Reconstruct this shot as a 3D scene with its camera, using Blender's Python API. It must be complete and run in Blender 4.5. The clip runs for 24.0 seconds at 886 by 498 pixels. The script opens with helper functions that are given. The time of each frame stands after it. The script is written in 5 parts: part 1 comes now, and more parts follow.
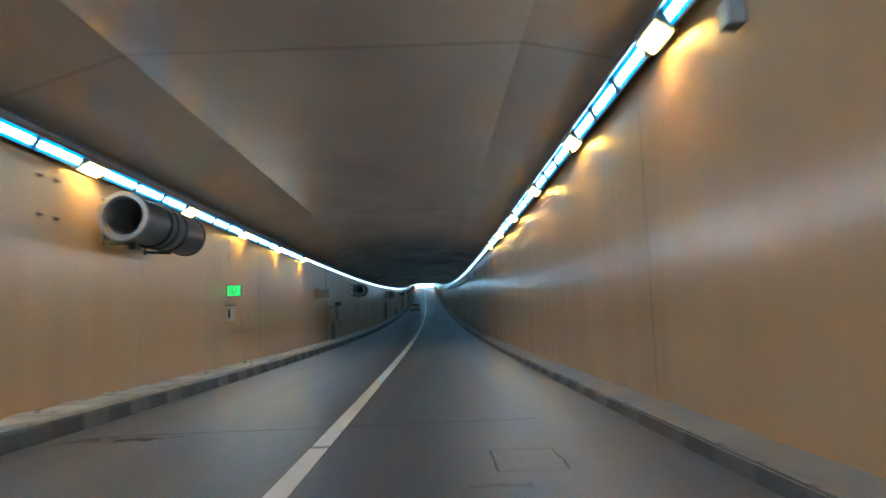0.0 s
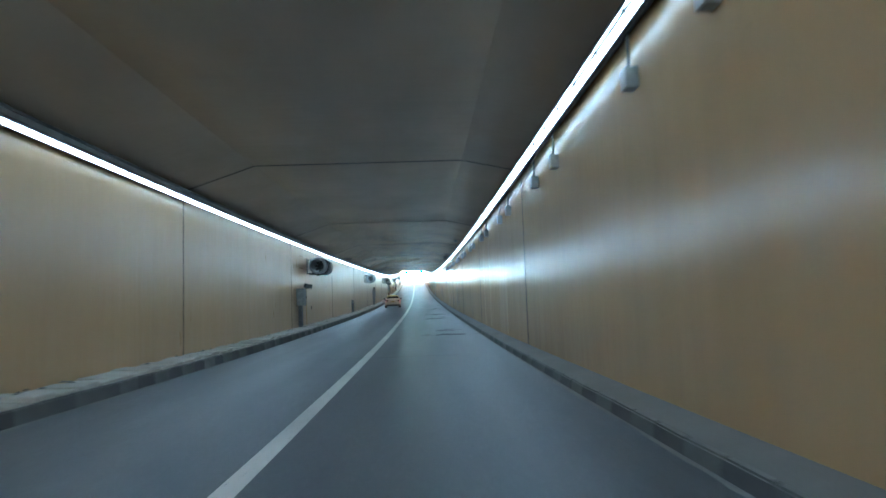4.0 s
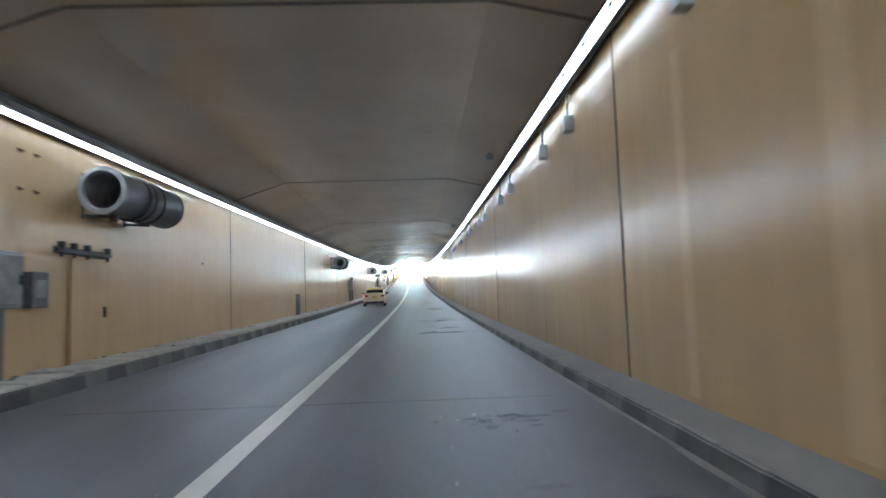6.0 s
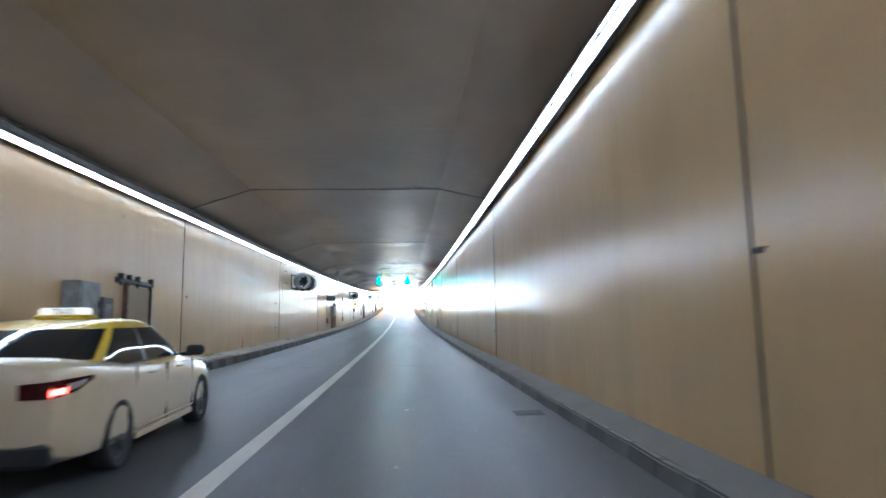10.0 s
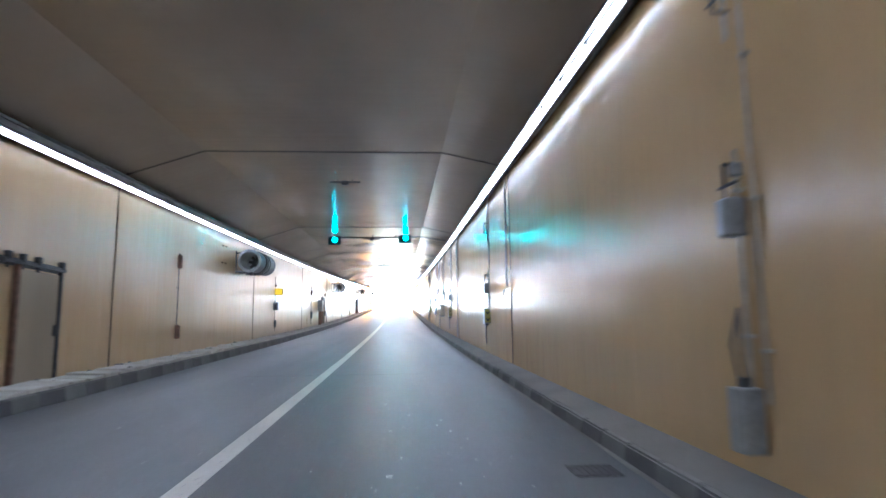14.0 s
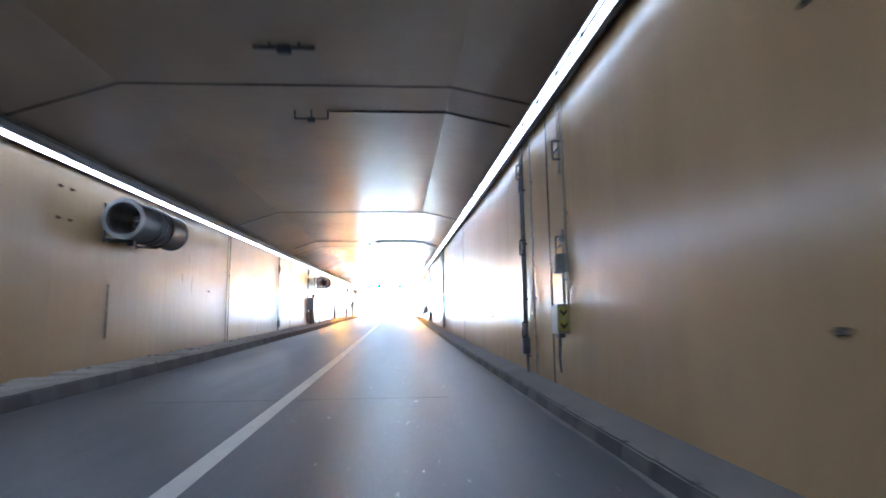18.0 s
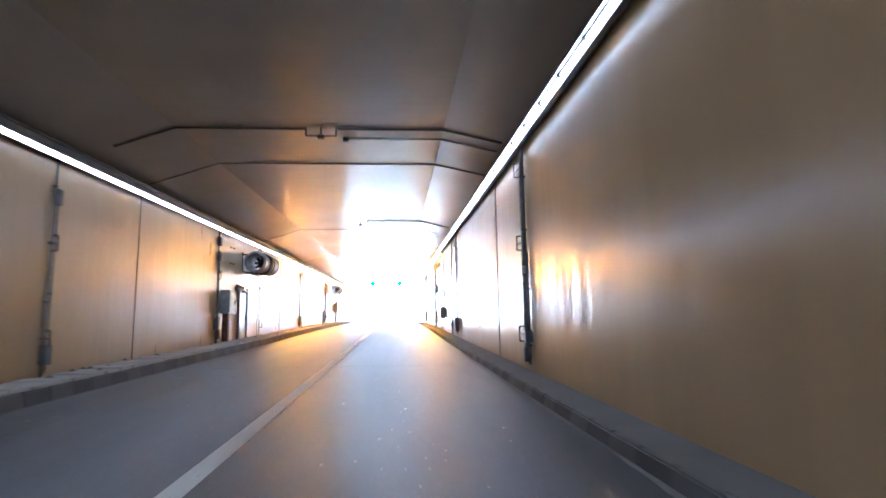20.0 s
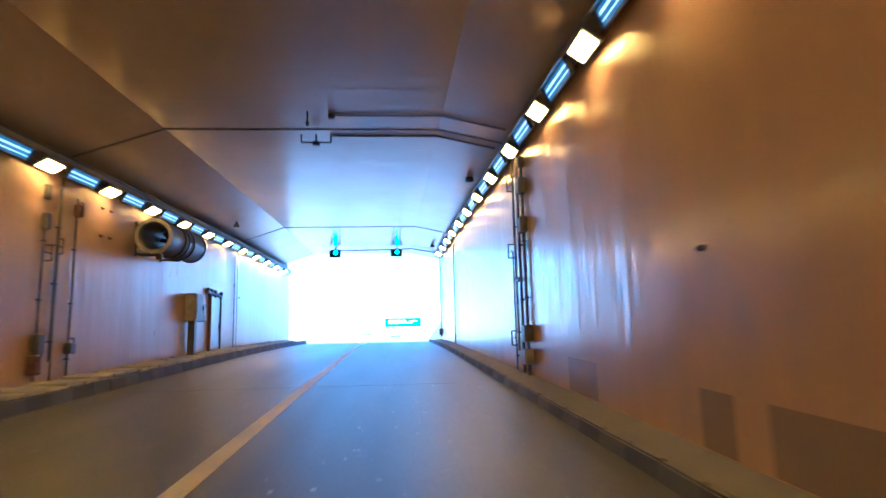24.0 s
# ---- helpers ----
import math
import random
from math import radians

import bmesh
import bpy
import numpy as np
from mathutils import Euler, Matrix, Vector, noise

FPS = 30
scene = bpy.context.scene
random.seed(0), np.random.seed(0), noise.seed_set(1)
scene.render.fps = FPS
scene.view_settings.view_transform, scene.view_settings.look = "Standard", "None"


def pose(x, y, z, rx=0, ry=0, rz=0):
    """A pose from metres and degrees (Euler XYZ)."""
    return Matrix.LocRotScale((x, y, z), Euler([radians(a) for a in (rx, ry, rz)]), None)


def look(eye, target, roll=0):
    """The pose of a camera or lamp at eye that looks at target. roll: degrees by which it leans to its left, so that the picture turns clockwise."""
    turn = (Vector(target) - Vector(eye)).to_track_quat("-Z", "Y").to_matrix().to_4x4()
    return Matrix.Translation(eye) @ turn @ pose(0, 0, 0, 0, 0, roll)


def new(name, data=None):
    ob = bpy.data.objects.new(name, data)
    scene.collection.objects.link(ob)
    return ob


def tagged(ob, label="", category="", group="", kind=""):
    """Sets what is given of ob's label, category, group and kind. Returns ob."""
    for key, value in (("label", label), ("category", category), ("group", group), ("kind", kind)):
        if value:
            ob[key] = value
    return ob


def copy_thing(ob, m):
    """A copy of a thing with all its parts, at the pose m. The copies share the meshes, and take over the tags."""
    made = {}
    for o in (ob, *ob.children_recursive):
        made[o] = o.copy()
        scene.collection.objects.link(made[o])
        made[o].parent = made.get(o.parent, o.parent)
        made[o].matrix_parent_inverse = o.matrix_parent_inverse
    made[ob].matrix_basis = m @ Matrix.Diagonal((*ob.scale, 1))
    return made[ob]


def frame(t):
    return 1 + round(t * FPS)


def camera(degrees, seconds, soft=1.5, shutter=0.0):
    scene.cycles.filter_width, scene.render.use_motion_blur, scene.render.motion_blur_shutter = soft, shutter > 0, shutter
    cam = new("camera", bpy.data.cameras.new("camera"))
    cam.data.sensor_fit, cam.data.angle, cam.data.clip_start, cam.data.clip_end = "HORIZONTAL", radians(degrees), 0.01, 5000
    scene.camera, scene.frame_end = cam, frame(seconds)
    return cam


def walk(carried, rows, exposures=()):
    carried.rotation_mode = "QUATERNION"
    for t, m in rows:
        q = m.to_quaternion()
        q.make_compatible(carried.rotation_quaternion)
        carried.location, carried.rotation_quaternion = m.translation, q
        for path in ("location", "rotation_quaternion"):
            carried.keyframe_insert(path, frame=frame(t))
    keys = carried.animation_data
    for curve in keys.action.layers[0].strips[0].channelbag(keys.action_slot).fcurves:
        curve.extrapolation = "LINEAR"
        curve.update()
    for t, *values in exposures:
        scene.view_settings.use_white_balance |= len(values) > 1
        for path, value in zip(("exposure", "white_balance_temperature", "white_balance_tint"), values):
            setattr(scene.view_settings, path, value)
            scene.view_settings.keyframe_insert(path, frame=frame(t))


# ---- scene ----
cam = camera(69.94, 24.0, soft=1.6, shutter=0.3)

# ---- alignment of the road: station in metres; grade and heading in degrees ----
GRADE = [(-80, -2.0), (-20, -1.6), (10, -1.3), (40, -0.4), (70, 0.75), (100, 1.26), (130, 1.72), (160, 2.29), (190, 2.94),
         (220, 3.57), (250, 3.86), (280, 3.29), (300, 1.9), (318, 0.6), (345, 0.0), (1600, 0.0)]
HEAD = [(-80, -0.11), (10, 0.0), (40, 0.11), (70, 0.24), (100, 0.46), (130, 0.73), (160, 0.86), (220, 0.9), (280, 0.85), (1600, 0.8)]
_S = np.arange(-80.0, 1500.5, 0.5)
_G = np.radians(np.interp(_S, *zip(*GRADE)))
_H = np.radians(np.interp(_S, *zip(*HEAD)))


def _sum(d):
    c = np.concatenate(([0], np.cumsum((d[:-1] + d[1:]) / 2 * 0.5)))
    return c - c[int(np.searchsorted(_S, 0))]


_X, _Y, _Z = _sum(-np.sin(_H)), _sum(np.cos(_H)), _sum(np.tan(_G))


def heading(s):
    return float(np.interp(s, _S, _H))


def slope(s):
    return float(np.interp(s, _S, _G))


def at(s, u, h):
    """The place at station s, u metres right of the lane line, h metres above the road."""
    a = heading(s)
    return Vector((float(np.interp(s, _S, _X)) + u * math.cos(a), float(np.interp(s, _S, _Y)) + u * math.sin(a), float(np.interp(s, _S, _Z)) + h))


def along(s, u, h, tilt=True):
    """A frame on the road: x right, y along the road, z up."""
    return Matrix.Translation(at(s, u, h)) @ Euler((slope(s) if tilt else 0, 0, heading(s))).to_matrix().to_4x4()


def on_wall(side, s, h, off=0.0):
    """A frame on a wall's face: y out into the tunnel, z up. side: -1 left, 1 right."""
    u = (WL + off) if side < 0 else (WR - off)
    return Matrix.Translation(at(s, u, h)) @ Euler((0, 0, heading(s) + (-math.pi / 2 if side < 0 else math.pi / 2))).to_matrix().to_4x4()


def rel(t, s, u, h, yaw, pitch, roll):
    """A camera's row: its place on the road, and its turn against the road's heading and grade."""
    p = at(s, u, h)
    return (t, pose(p.x, p.y, p.z, 90 + pitch + math.degrees(slope(s)), roll, yaw + math.degrees(heading(s))))


# seconds, station, right of the line, height, yaw, pitch, roll
PATH = [
    (0.0, -1.02, 1.300, 1.32, -0.71, 6.39, 2.29),
    (0.5, 4.59, 1.308, 1.32, -0.81, 6.44, 2.29),
    (1.0, 10.18, 1.315, 1.32, -0.93, 6.36, 2.23),
    (1.5, 15.87, 1.321, 1.32, -1.03, 6.21, 2.08),
    (2.0, 21.49, 1.348, 1.32, -1.12, 6.01, 2.07),
    (2.5, 26.98, 1.404, 1.32, -1.26, 5.97, 2.04),
    (3.0, 32.46, 1.470, 1.32, -1.40, 5.67, 1.99),
    (3.5, 37.90, 1.518, 1.32, -1.48, 5.37, 2.01),
    (5.5, 59.40, 1.582, 1.32, -1.88, 4.31, 2.02),
    (6.0, 64.81, 1.600, 1.32, -1.94, 3.94, 1.94),
    (6.5, 70.28, 1.612, 1.32, -2.04, 3.77, 1.79),
    (7.0, 75.69, 1.605, 1.32, -2.22, 3.89, 1.42),
    (7.5, 81.08, 1.604, 1.32, -2.43, 5.08, 1.21),
    (8.0, 86.53, 1.602, 1.32, -2.58, 5.97, 1.08),
    (8.5, 92.01, 1.601, 1.32, -2.65, 6.15, 0.99),
    (9.0, 97.55, 1.620, 1.32, -2.79, 6.21, 0.94),
    (9.5, 102.91, 1.622, 1.32, -2.90, 6.26, 0.90),
    (10.0, 108.30, 1.645, 1.32, -3.09, 6.30, 0.92),
    (10.5, 113.82, 1.669, 1.32, -3.20, 6.25, 1.01),
    (12.5, 136.07, 1.666, 1.32, -3.42, 5.88, 1.06),
    (13.0, 141.63, 1.670, 1.32, -3.59, 5.70, 1.11),
    (13.5, 147.17, 1.665, 1.32, -3.64, 5.88, 0.85),
    (14.0, 152.66, 1.670, 1.32, -3.68, 5.95, 0.64),
    (14.5, 158.14, 1.677, 1.32, -3.70, 5.90, 0.46),
    (15.0, 163.59, 1.695, 1.32, -3.74, 5.85, 0.31),
    (15.5, 169.00, 1.712, 1.32, -3.73, 5.72, 0.50),
    (16.0, 174.34, 1.720, 1.32, -3.72, 5.73, 0.66),
    (16.5, 179.58, 1.726, 1.32, -3.75, 5.69, 0.75),
    (17.0, 185.02, 1.712, 1.32, -3.79, 5.78, 0.68),
    (17.5, 190.55, 1.709, 1.32, -3.82, 5.76, 0.68),
    (18.0, 196.17, 1.715, 1.32, -3.88, 5.70, 0.83),
    (18.5, 201.58, 1.705, 1.32, -3.92, 5.63, 0.82),
    (20.5, 223.20, 1.625, 1.32, -4.04, 5.59, 0.87),
    (21.0, 228.54, 1.595, 1.32, -4.02, 5.56, 0.90),
    (21.5, 233.87, 1.589, 1.32, -4.06, 5.65, 0.86),
    (22.0, 239.18, 1.593, 1.32, -4.04, 5.69, 1.00),
    (22.5, 244.44, 1.607, 1.32, -4.06, 5.65, 1.22),
    (23.0, 249.87, 1.640, 1.32, -4.17, 5.61, 1.14),
    (23.5, 255.14, 1.664, 1.32, -4.26, 5.74, 1.29),
    (24.0, 260.42, 1.658, 1.32, -4.36, 5.69, 1.41),]
# seconds, stops, kelvin, tint
LOOKS = [(0, 3.67, 4080, -16), (0.5, 3.78, 4300, -8), (1.5, 4.15, 4550, 0), (2, 4.6, 4750, 2), (2.5, 5.0, 4650, -4), (3, 5.3, 4400, -15), (6, 6.3, 5700, 6), (7, 6.35, 5680, 6), (10, 6.26, 5450, 8),
         (14, 6.2, 5500, 14), (15, 6.05, 5450, 15), (16, 5.95, 5350, 16), (17, 5.95, 5300, 14), (18, 5.72, 5150, 12), (20.5, 5.4, 5200, 14), (21.5, 5.25, 4950, 10), (22, 4.95, 4600, 8), (22.5, 4.6, 4250, 6), (23, 4.15, 3900, 6), (23.5, 3.5, 3800, 6), (24, 2.9, 3700, 6)]
walk(cam, [rel(*r) for r in PATH], LOOKS)

# ---- cross-section, metres from the lane line and above the road ----
WL, WR = -4.57, 4.14          # wall faces
UL, UR = -3.62, 3.65          # kerb faces
KL, KR = 0.22, 0.15           # kerb tops
BACK, END = -60.0, 296.0      # ends of the tunnel
SEAMS = [float(np.interp(k, [-8, 0, 3, 5, 6, 9, 12, 14, 15, 17, 18], [-58.0, 46.45, 85.7, 112.72, 126.2, 166.8, 206.1, 233.33, 246.5, 272.6, 286.2])) for k in range(-8, 19)]

# ---- world, sun ----
SUN_EL, SUN_AZ = 52, 140
world = bpy.data.worlds.new("world")
scene.world = world
world.use_nodes = True
sky = world.node_tree.nodes.new("ShaderNodeTexSky")
sky.sky_type, sky.sun_disc, sky.sun_elevation, sky.sun_rotation = "NISHITA", False, radians(SUN_EL), radians(SUN_AZ)
world.node_tree.links.new(sky.outputs[0], world.node_tree.nodes["Background"].inputs[0])
world.node_tree.nodes["Background"].inputs[1].default_value = 0.15
sun_lamp = new("sun", bpy.data.lights.new("sun", "SUN"))
sun_lamp.data.energy, sun_lamp.data.angle, sun_lamp.data.color = 4.5, radians(0.5), (1.0, 0.95, 0.88)
_az, _el = radians(SUN_AZ), radians(SUN_EL)
sun_lamp.matrix_world = look((0, 0, 50), Vector((0, 0, 50)) - Vector((math.sin(_az) * math.cos(_el), math.cos(_az) * math.cos(_el), math.sin(_el))))

TUBE_POWER, SODIUM_POWER, SIGNAL_POWER = 0.78, 9.5, 3.2
TUBE_COLOUR, SODIUM_COLOUR = (0.81, 0.9, 1.0), (1.0, 0.41, 0.035)


# ---- materials ----
class Nodes:
    def __init__(self, name):
        self.m = bpy.data.materials.new(name)
        self.m.use_nodes = True
        self.t = self.m.node_tree
        self.b = self.t.nodes["Principled BSDF"]
        self.co = self.t.nodes.new("ShaderNodeTexCoord").outputs["Object"]

    def put(self, kind, **vals):
        n = self.t.nodes.new(kind)
        for k, v in vals.items():
            if k in n.inputs:
                self.link(v, n.inputs[k])
        return n

    def link(self, v, sock):
        if isinstance(v, bpy.types.NodeSocket):
            self.t.links.new(v, sock)
        elif isinstance(v, (tuple, list)) and len(v) == 3 and sock.type == "RGBA":
            sock.default_value = (*v, 1)
        else:
            sock.default_value = v

    def noise(self, scale, stretch=(1, 1, 1), detail=4.0, rough=0.55, co=None):
        mp = self.put("ShaderNodeMapping", Vector=co or self.co)
        mp.inputs["Scale"].default_value = stretch
        n = self.put("ShaderNodeTexNoise", Vector=mp.outputs[0], Scale=scale, Detail=detail, Roughness=rough)
        return n.outputs["Fac"]

    def ramp(self, fac, *stops):
        n = self.put("ShaderNodeValToRGB", Fac=fac)
        e = n.color_ramp.elements
        while len(e) < len(stops):
            e.new(0.5)
        for el, (p, c) in zip(e, stops):
            el.position, el.color = p, (*((c, c, c) if isinstance(c, (int, float)) else c), 1)
        return n.outputs["Color"]

    def mix(self, fac, a, b, blend="MIX"):
        n = self.t.nodes.new("ShaderNodeMix")
        n.data_type, n.blend_type = "RGBA", blend
        self.link(fac, n.inputs[0])
        self.link(a, n.inputs[6])
        self.link(b, n.inputs[7])
        return n.outputs[2]

    def math(self, op, a, b=0.0):
        n = self.t.nodes.new("ShaderNodeMath")
        n.operation = op
        self.link(a, n.inputs[0])
        self.link(b, n.inputs[1])
        return n.outputs[0]

    def bump(self, height, strength=0.3, dist=0.02):
        n = self.put("ShaderNodeBump", Height=height, Strength=strength, Distance=dist)
        self.link(n.outputs[0], self.b.inputs["Normal"])

    def set(self, col=None, rough=None, metal=None, spec=None, coat=None):
        for k, v in (("Base Color", col), ("Roughness", rough), ("Metallic", metal), ("Specular IOR Level", spec), ("Coat Weight", coat)):
            if v is not None:
                self.link(v, self.b.inputs[k])
        return self.m


def simple(name, col, rough=0.5, metal=0.0, wear=0.25, scale=6.0, spec=0.5):
    """Paint, plastic or metal with stains and fine wear."""
    k = Nodes(name)
    big = k.noise(scale, detail=6)
    fine = k.noise(scale * 9, detail=3)
    dark = tuple(c * (1 - wear) for c in col)
    light = tuple(min(1, c * (1 + wear * 0.5)) for c in col)
    c = k.mix(k.ramp(big, (0.35, 0.0), (0.7, 1.0)), dark, light)
    c = k.mix(0.15, c, k.ramp(fine, (0.3, 0.2), (0.7, 0.8)), "OVERLAY")
    k.bump(fine, 0.08, 0.004)
    return k.set(c, k.math("ADD", k.math("MULTIPLY", big, 0.2), rough - 0.1), metal, spec)


def glow(name, col, power, base=(0.8, 0.8, 0.8)):
    k = Nodes(name)
    k.set(base, 0.4)
    k.b.inputs["Emission Color"].default_value = (*col, 1)
    k.b.inputs["Emission Strength"].default_value = power
    return k.m


def wall_paint(name, base, streak=0.12, rough=0.17, gloss=0.45):
    """Gloss paint rolled on smooth concrete: faint runs and broad stains, a slight vertical ripple."""
    k = Nodes(name)
    runs = k.noise(1.6, (1, 1, 0.05), 4)
    broad = k.noise(0.22, (1, 1, 0.9), 4)
    low = k.noise(0.8, (1, 1, 0.5), 5)
    brush = k.noise(7.0, (1, 1, 0.1), 3)
    c = k.mix(k.ramp(broad, (0.3, 0.0), (0.7, 1.0)), tuple(v * (1 - streak) for v in base), base)
    c = k.mix(k.ramp(low, (0.45, 0.0), (0.8, 0.16)), c, (base[0] * 0.8, base[1] * 0.78, base[2] * 0.72))
    c = k.mix(k.ramp(runs, (0.6, 0.0), (0.85, 0.08)), c, tuple(v * 0.7 for v in base))
    bands = k.noise(0.75, (1, 1, 0.015), 2)
    c = k.mix(k.ramp(bands, (0.46, 0.0), (0.56, 0.16)), c, tuple(min(1, v * 1.22) for v in base))
    specks = k.noise(5.0, (1, 1, 0.5), 5, 0.7)
    c = k.mix(k.ramp(specks, (0.68, 0.0), (0.74, 0.35)), c, (base[0] * 0.55, base[1] * 0.52, base[2] * 0.5))
    ripple = k.noise(2.6, (1, 1, 0.22), 3)
    wavy = k.noise(0.7, (1, 1, 0.8), 2)
    k.bump(k.math("ADD", k.math("ADD", k.math("MULTIPLY", runs, 0.9), k.math("MULTIPLY", brush, 0.8)), k.math("ADD", k.math("MULTIPLY", wavy, 3.0), k.math("MULTIPLY", ripple, 1.2))), 0.5, 0.018)
    mottle = k.math("ADD", k.math("MULTIPLY", low, 0.1), k.math("MULTIPLY", ripple, 0.1))
    return k.set(c, k.math("ADD", mottle, rough - 0.06), 0.0, gloss)


M = {}
M["wall"] = wall_paint("wall_paint", (0.5, 0.335, 0.17), 0.12, 0.19, 0.38)
M["wall_dull"] = wall_paint("duller_wall_paint", (0.5, 0.335, 0.17), 0.14, 0.265, 0.4)
M["patch_light"] = wall_paint("fresh_wall_paint", (0.56, 0.39, 0.21), 0.1)
M["patch_grey"] = wall_paint("grey_wall_paint", (0.29, 0.215, 0.15), 0.15)


def ceiling_paint():
    k = Nodes("ceiling_paint")
    boards = k.noise(5.0, (0.06, 1, 1), 3)
    broad = k.noise(0.3, (1, 0.6, 1), 5)
    soot = k.noise(0.9, (1, 0.35, 1), 5)
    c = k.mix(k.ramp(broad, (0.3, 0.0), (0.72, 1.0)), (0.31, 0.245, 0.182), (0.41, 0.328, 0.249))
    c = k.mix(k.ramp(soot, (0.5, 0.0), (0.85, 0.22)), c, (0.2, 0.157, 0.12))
    brushed = k.noise(16.0, (0.03, 1, 1), 3, 0.6)
    k.bump(k.math("ADD", boards, k.math("MULTIPLY", brushed, 0.4)), 0.5, 0.018)
    return k.set(c, k.math("ADD", k.math("MULTIPLY", broad, 0.08), 0.185), 0.0, 0.42)


M["ceiling"] = ceiling_paint()


def asphalt():
    k = Nodes("asphalt")
    stone = k.noise(140, (1, 1, 1), 2)
    worn = k.noise(0.5, (1, 0.05, 1), 4)
    stain = k.noise(0.9, (1, 0.35, 1), 6, 0.65)
    c = k.mix(k.ramp(worn, (0.35, 0.0), (0.7, 1.0)), (0.052, 0.053, 0.055), (0.08, 0.08, 0.081))
    c = k.mix(k.ramp(stain, (0.55, 0.0), (0.8, 0.55)), c, (0.03, 0.03, 0.032))
    c = k.mix(0.3, c, k.ramp(stone, (0.3, 0.2), (0.75, 0.85)), "OVERLAY")
    k.bump(stone, 0.25, 0.006)
    wet = k.ramp(k.noise(26, (1, 0.5, 1), 4, 0.7), (0.52, 0.0), (0.68, 1.0))
    rough = k.math("ADD", k.math("MULTIPLY", worn, -0.22), 0.58)
    return k.set(c, k.math("SUBTRACT", rough, k.math("MULTIPLY", wet, 0.07)), 0.0, 0.38)


M["asphalt"] = asphalt()


def road_paint():
    k = Nodes("road_paint")
    chips = k.noise(22, (1, 0.5, 1), 5, 0.7)
    dirt = k.noise(1.2, (1, 0.3, 1), 5)
    c = k.mix(k.ramp(dirt, (0.35, 0.0), (0.75, 1.0)), (0.6, 0.57, 0.5), (0.42, 0.4, 0.36))
    c = k.mix(k.ramp(chips, (0.62, 0.0), (0.68, 0.8)), c, (0.12, 0.12, 0.12))
    k.bump(chips, 0.2, 0.004)
    return k.set(c, 0.55)


M["line"] = road_paint()


def concrete(name, a, b, spread=0.4):
    k = Nodes(name)
    big = k.noise(1.1, (1, 1, 1), 6)
    fine = k.noise(30, (1, 1, 1), 4, 0.7)
    info = k.t.nodes.new("ShaderNodeObjectInfo")
    c = k.mix(k.ramp(big, (0.3, 0.0), (0.72, 1.0)), a, b)
    c = k.mix(k.math("MULTIPLY", info.outputs["Random"], spread), c, tuple(v * 0.6 for v in a))
    c = k.mix(k.ramp(fine, (0.5, 0.0), (0.8, 0.35)), c, tuple(v * 0.4 for v in a))
    k.bump(k.math("ADD", fine, big), 0.4, 0.008)
    return k.set(c, 0.8)


M["slab"] = concrete("walkway_concrete", (0.36, 0.33, 0.275), (0.48, 0.445, 0.385))
M["walk"] = concrete("kerb_walk_concrete", (0.19, 0.176, 0.152), (0.26, 0.242, 0.21))
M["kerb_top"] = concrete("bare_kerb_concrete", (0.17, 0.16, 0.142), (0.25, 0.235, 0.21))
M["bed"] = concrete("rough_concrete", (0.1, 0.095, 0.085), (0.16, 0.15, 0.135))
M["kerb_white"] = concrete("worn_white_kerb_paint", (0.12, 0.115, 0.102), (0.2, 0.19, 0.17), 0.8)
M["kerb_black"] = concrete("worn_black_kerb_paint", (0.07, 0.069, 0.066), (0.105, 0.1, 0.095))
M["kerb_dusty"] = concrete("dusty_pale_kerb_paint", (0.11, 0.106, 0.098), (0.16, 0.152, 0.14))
M["dust"] = concrete("gutter_dust", (0.16, 0.15, 0.13), (0.24, 0.225, 0.195))
M["joint"] = simple("joint_filler", (0.035, 0.03, 0.027), 0.8)
M["tray"] = simple("galvanised_trunking", (0.22, 0.215, 0.205), 0.5, 0.3, 0.3, 3)
M["lamp_body"] = simple("lamp_housing", (0.3, 0.31, 0.32), 0.4, 0.6, 0.2)
M["tube_panel"] = glow("lit_tube_panel", TUBE_COLOUR, TUBE_POWER)
M["tube_blue"] = glow("blue_tinted_cover", (0.14, 0.5, 0.95), TUBE_POWER * 0.14, (0.05, 0.1, 0.14))
M["tube_stripe"] = glow("bright_tube_stripe", TUBE_COLOUR, TUBE_POWER * 3.9)
M["dim_cover"] = glow("dim_teal_cover", (0.3, 0.6, 0.75), TUBE_POWER * 0.045, (0.1, 0.14, 0.15))
M["dim_stripe"] = glow("dim_tube_stripe", (0.7, 0.92, 1.0), TUBE_POWER * 0.3)
M["sodium"] = glow("lit_sodium_lens", SODIUM_COLOUR, SODIUM_POWER)
M["sodium_exit"] = glow("bright_sodium_lens", SODIUM_COLOUR, SODIUM_POWER * 1.3)
M["fan"] = simple("grey_fan_steel", (0.13, 0.13, 0.137), 0.42, 0.3, 0.35, 4)
M["fan_ring"] = simple("pale_fan_ring", (0.22, 0.213, 0.2), 0.45, 0.1, 0.3, 4)
M["dark_steel"] = simple("dark_steel", (0.06, 0.058, 0.055), 0.5, 0.4, 0.4)
M["rust"] = simple("rusted_steel", (0.17, 0.09, 0.055), 0.75, 0.1, 0.5, 8)
M["box_grey"] = simple("grey_enamel", (0.23, 0.23, 0.215), 0.45, 0.0, 0.3, 5)
M["box_pale"] = simple("pale_enamel", (0.5, 0.49, 0.46), 0.45, 0.0, 0.25, 5)
M["box_dark"] = simple("dark_grey_enamel", (0.1, 0.1, 0.105), 0.45, 0.0, 0.3, 5)
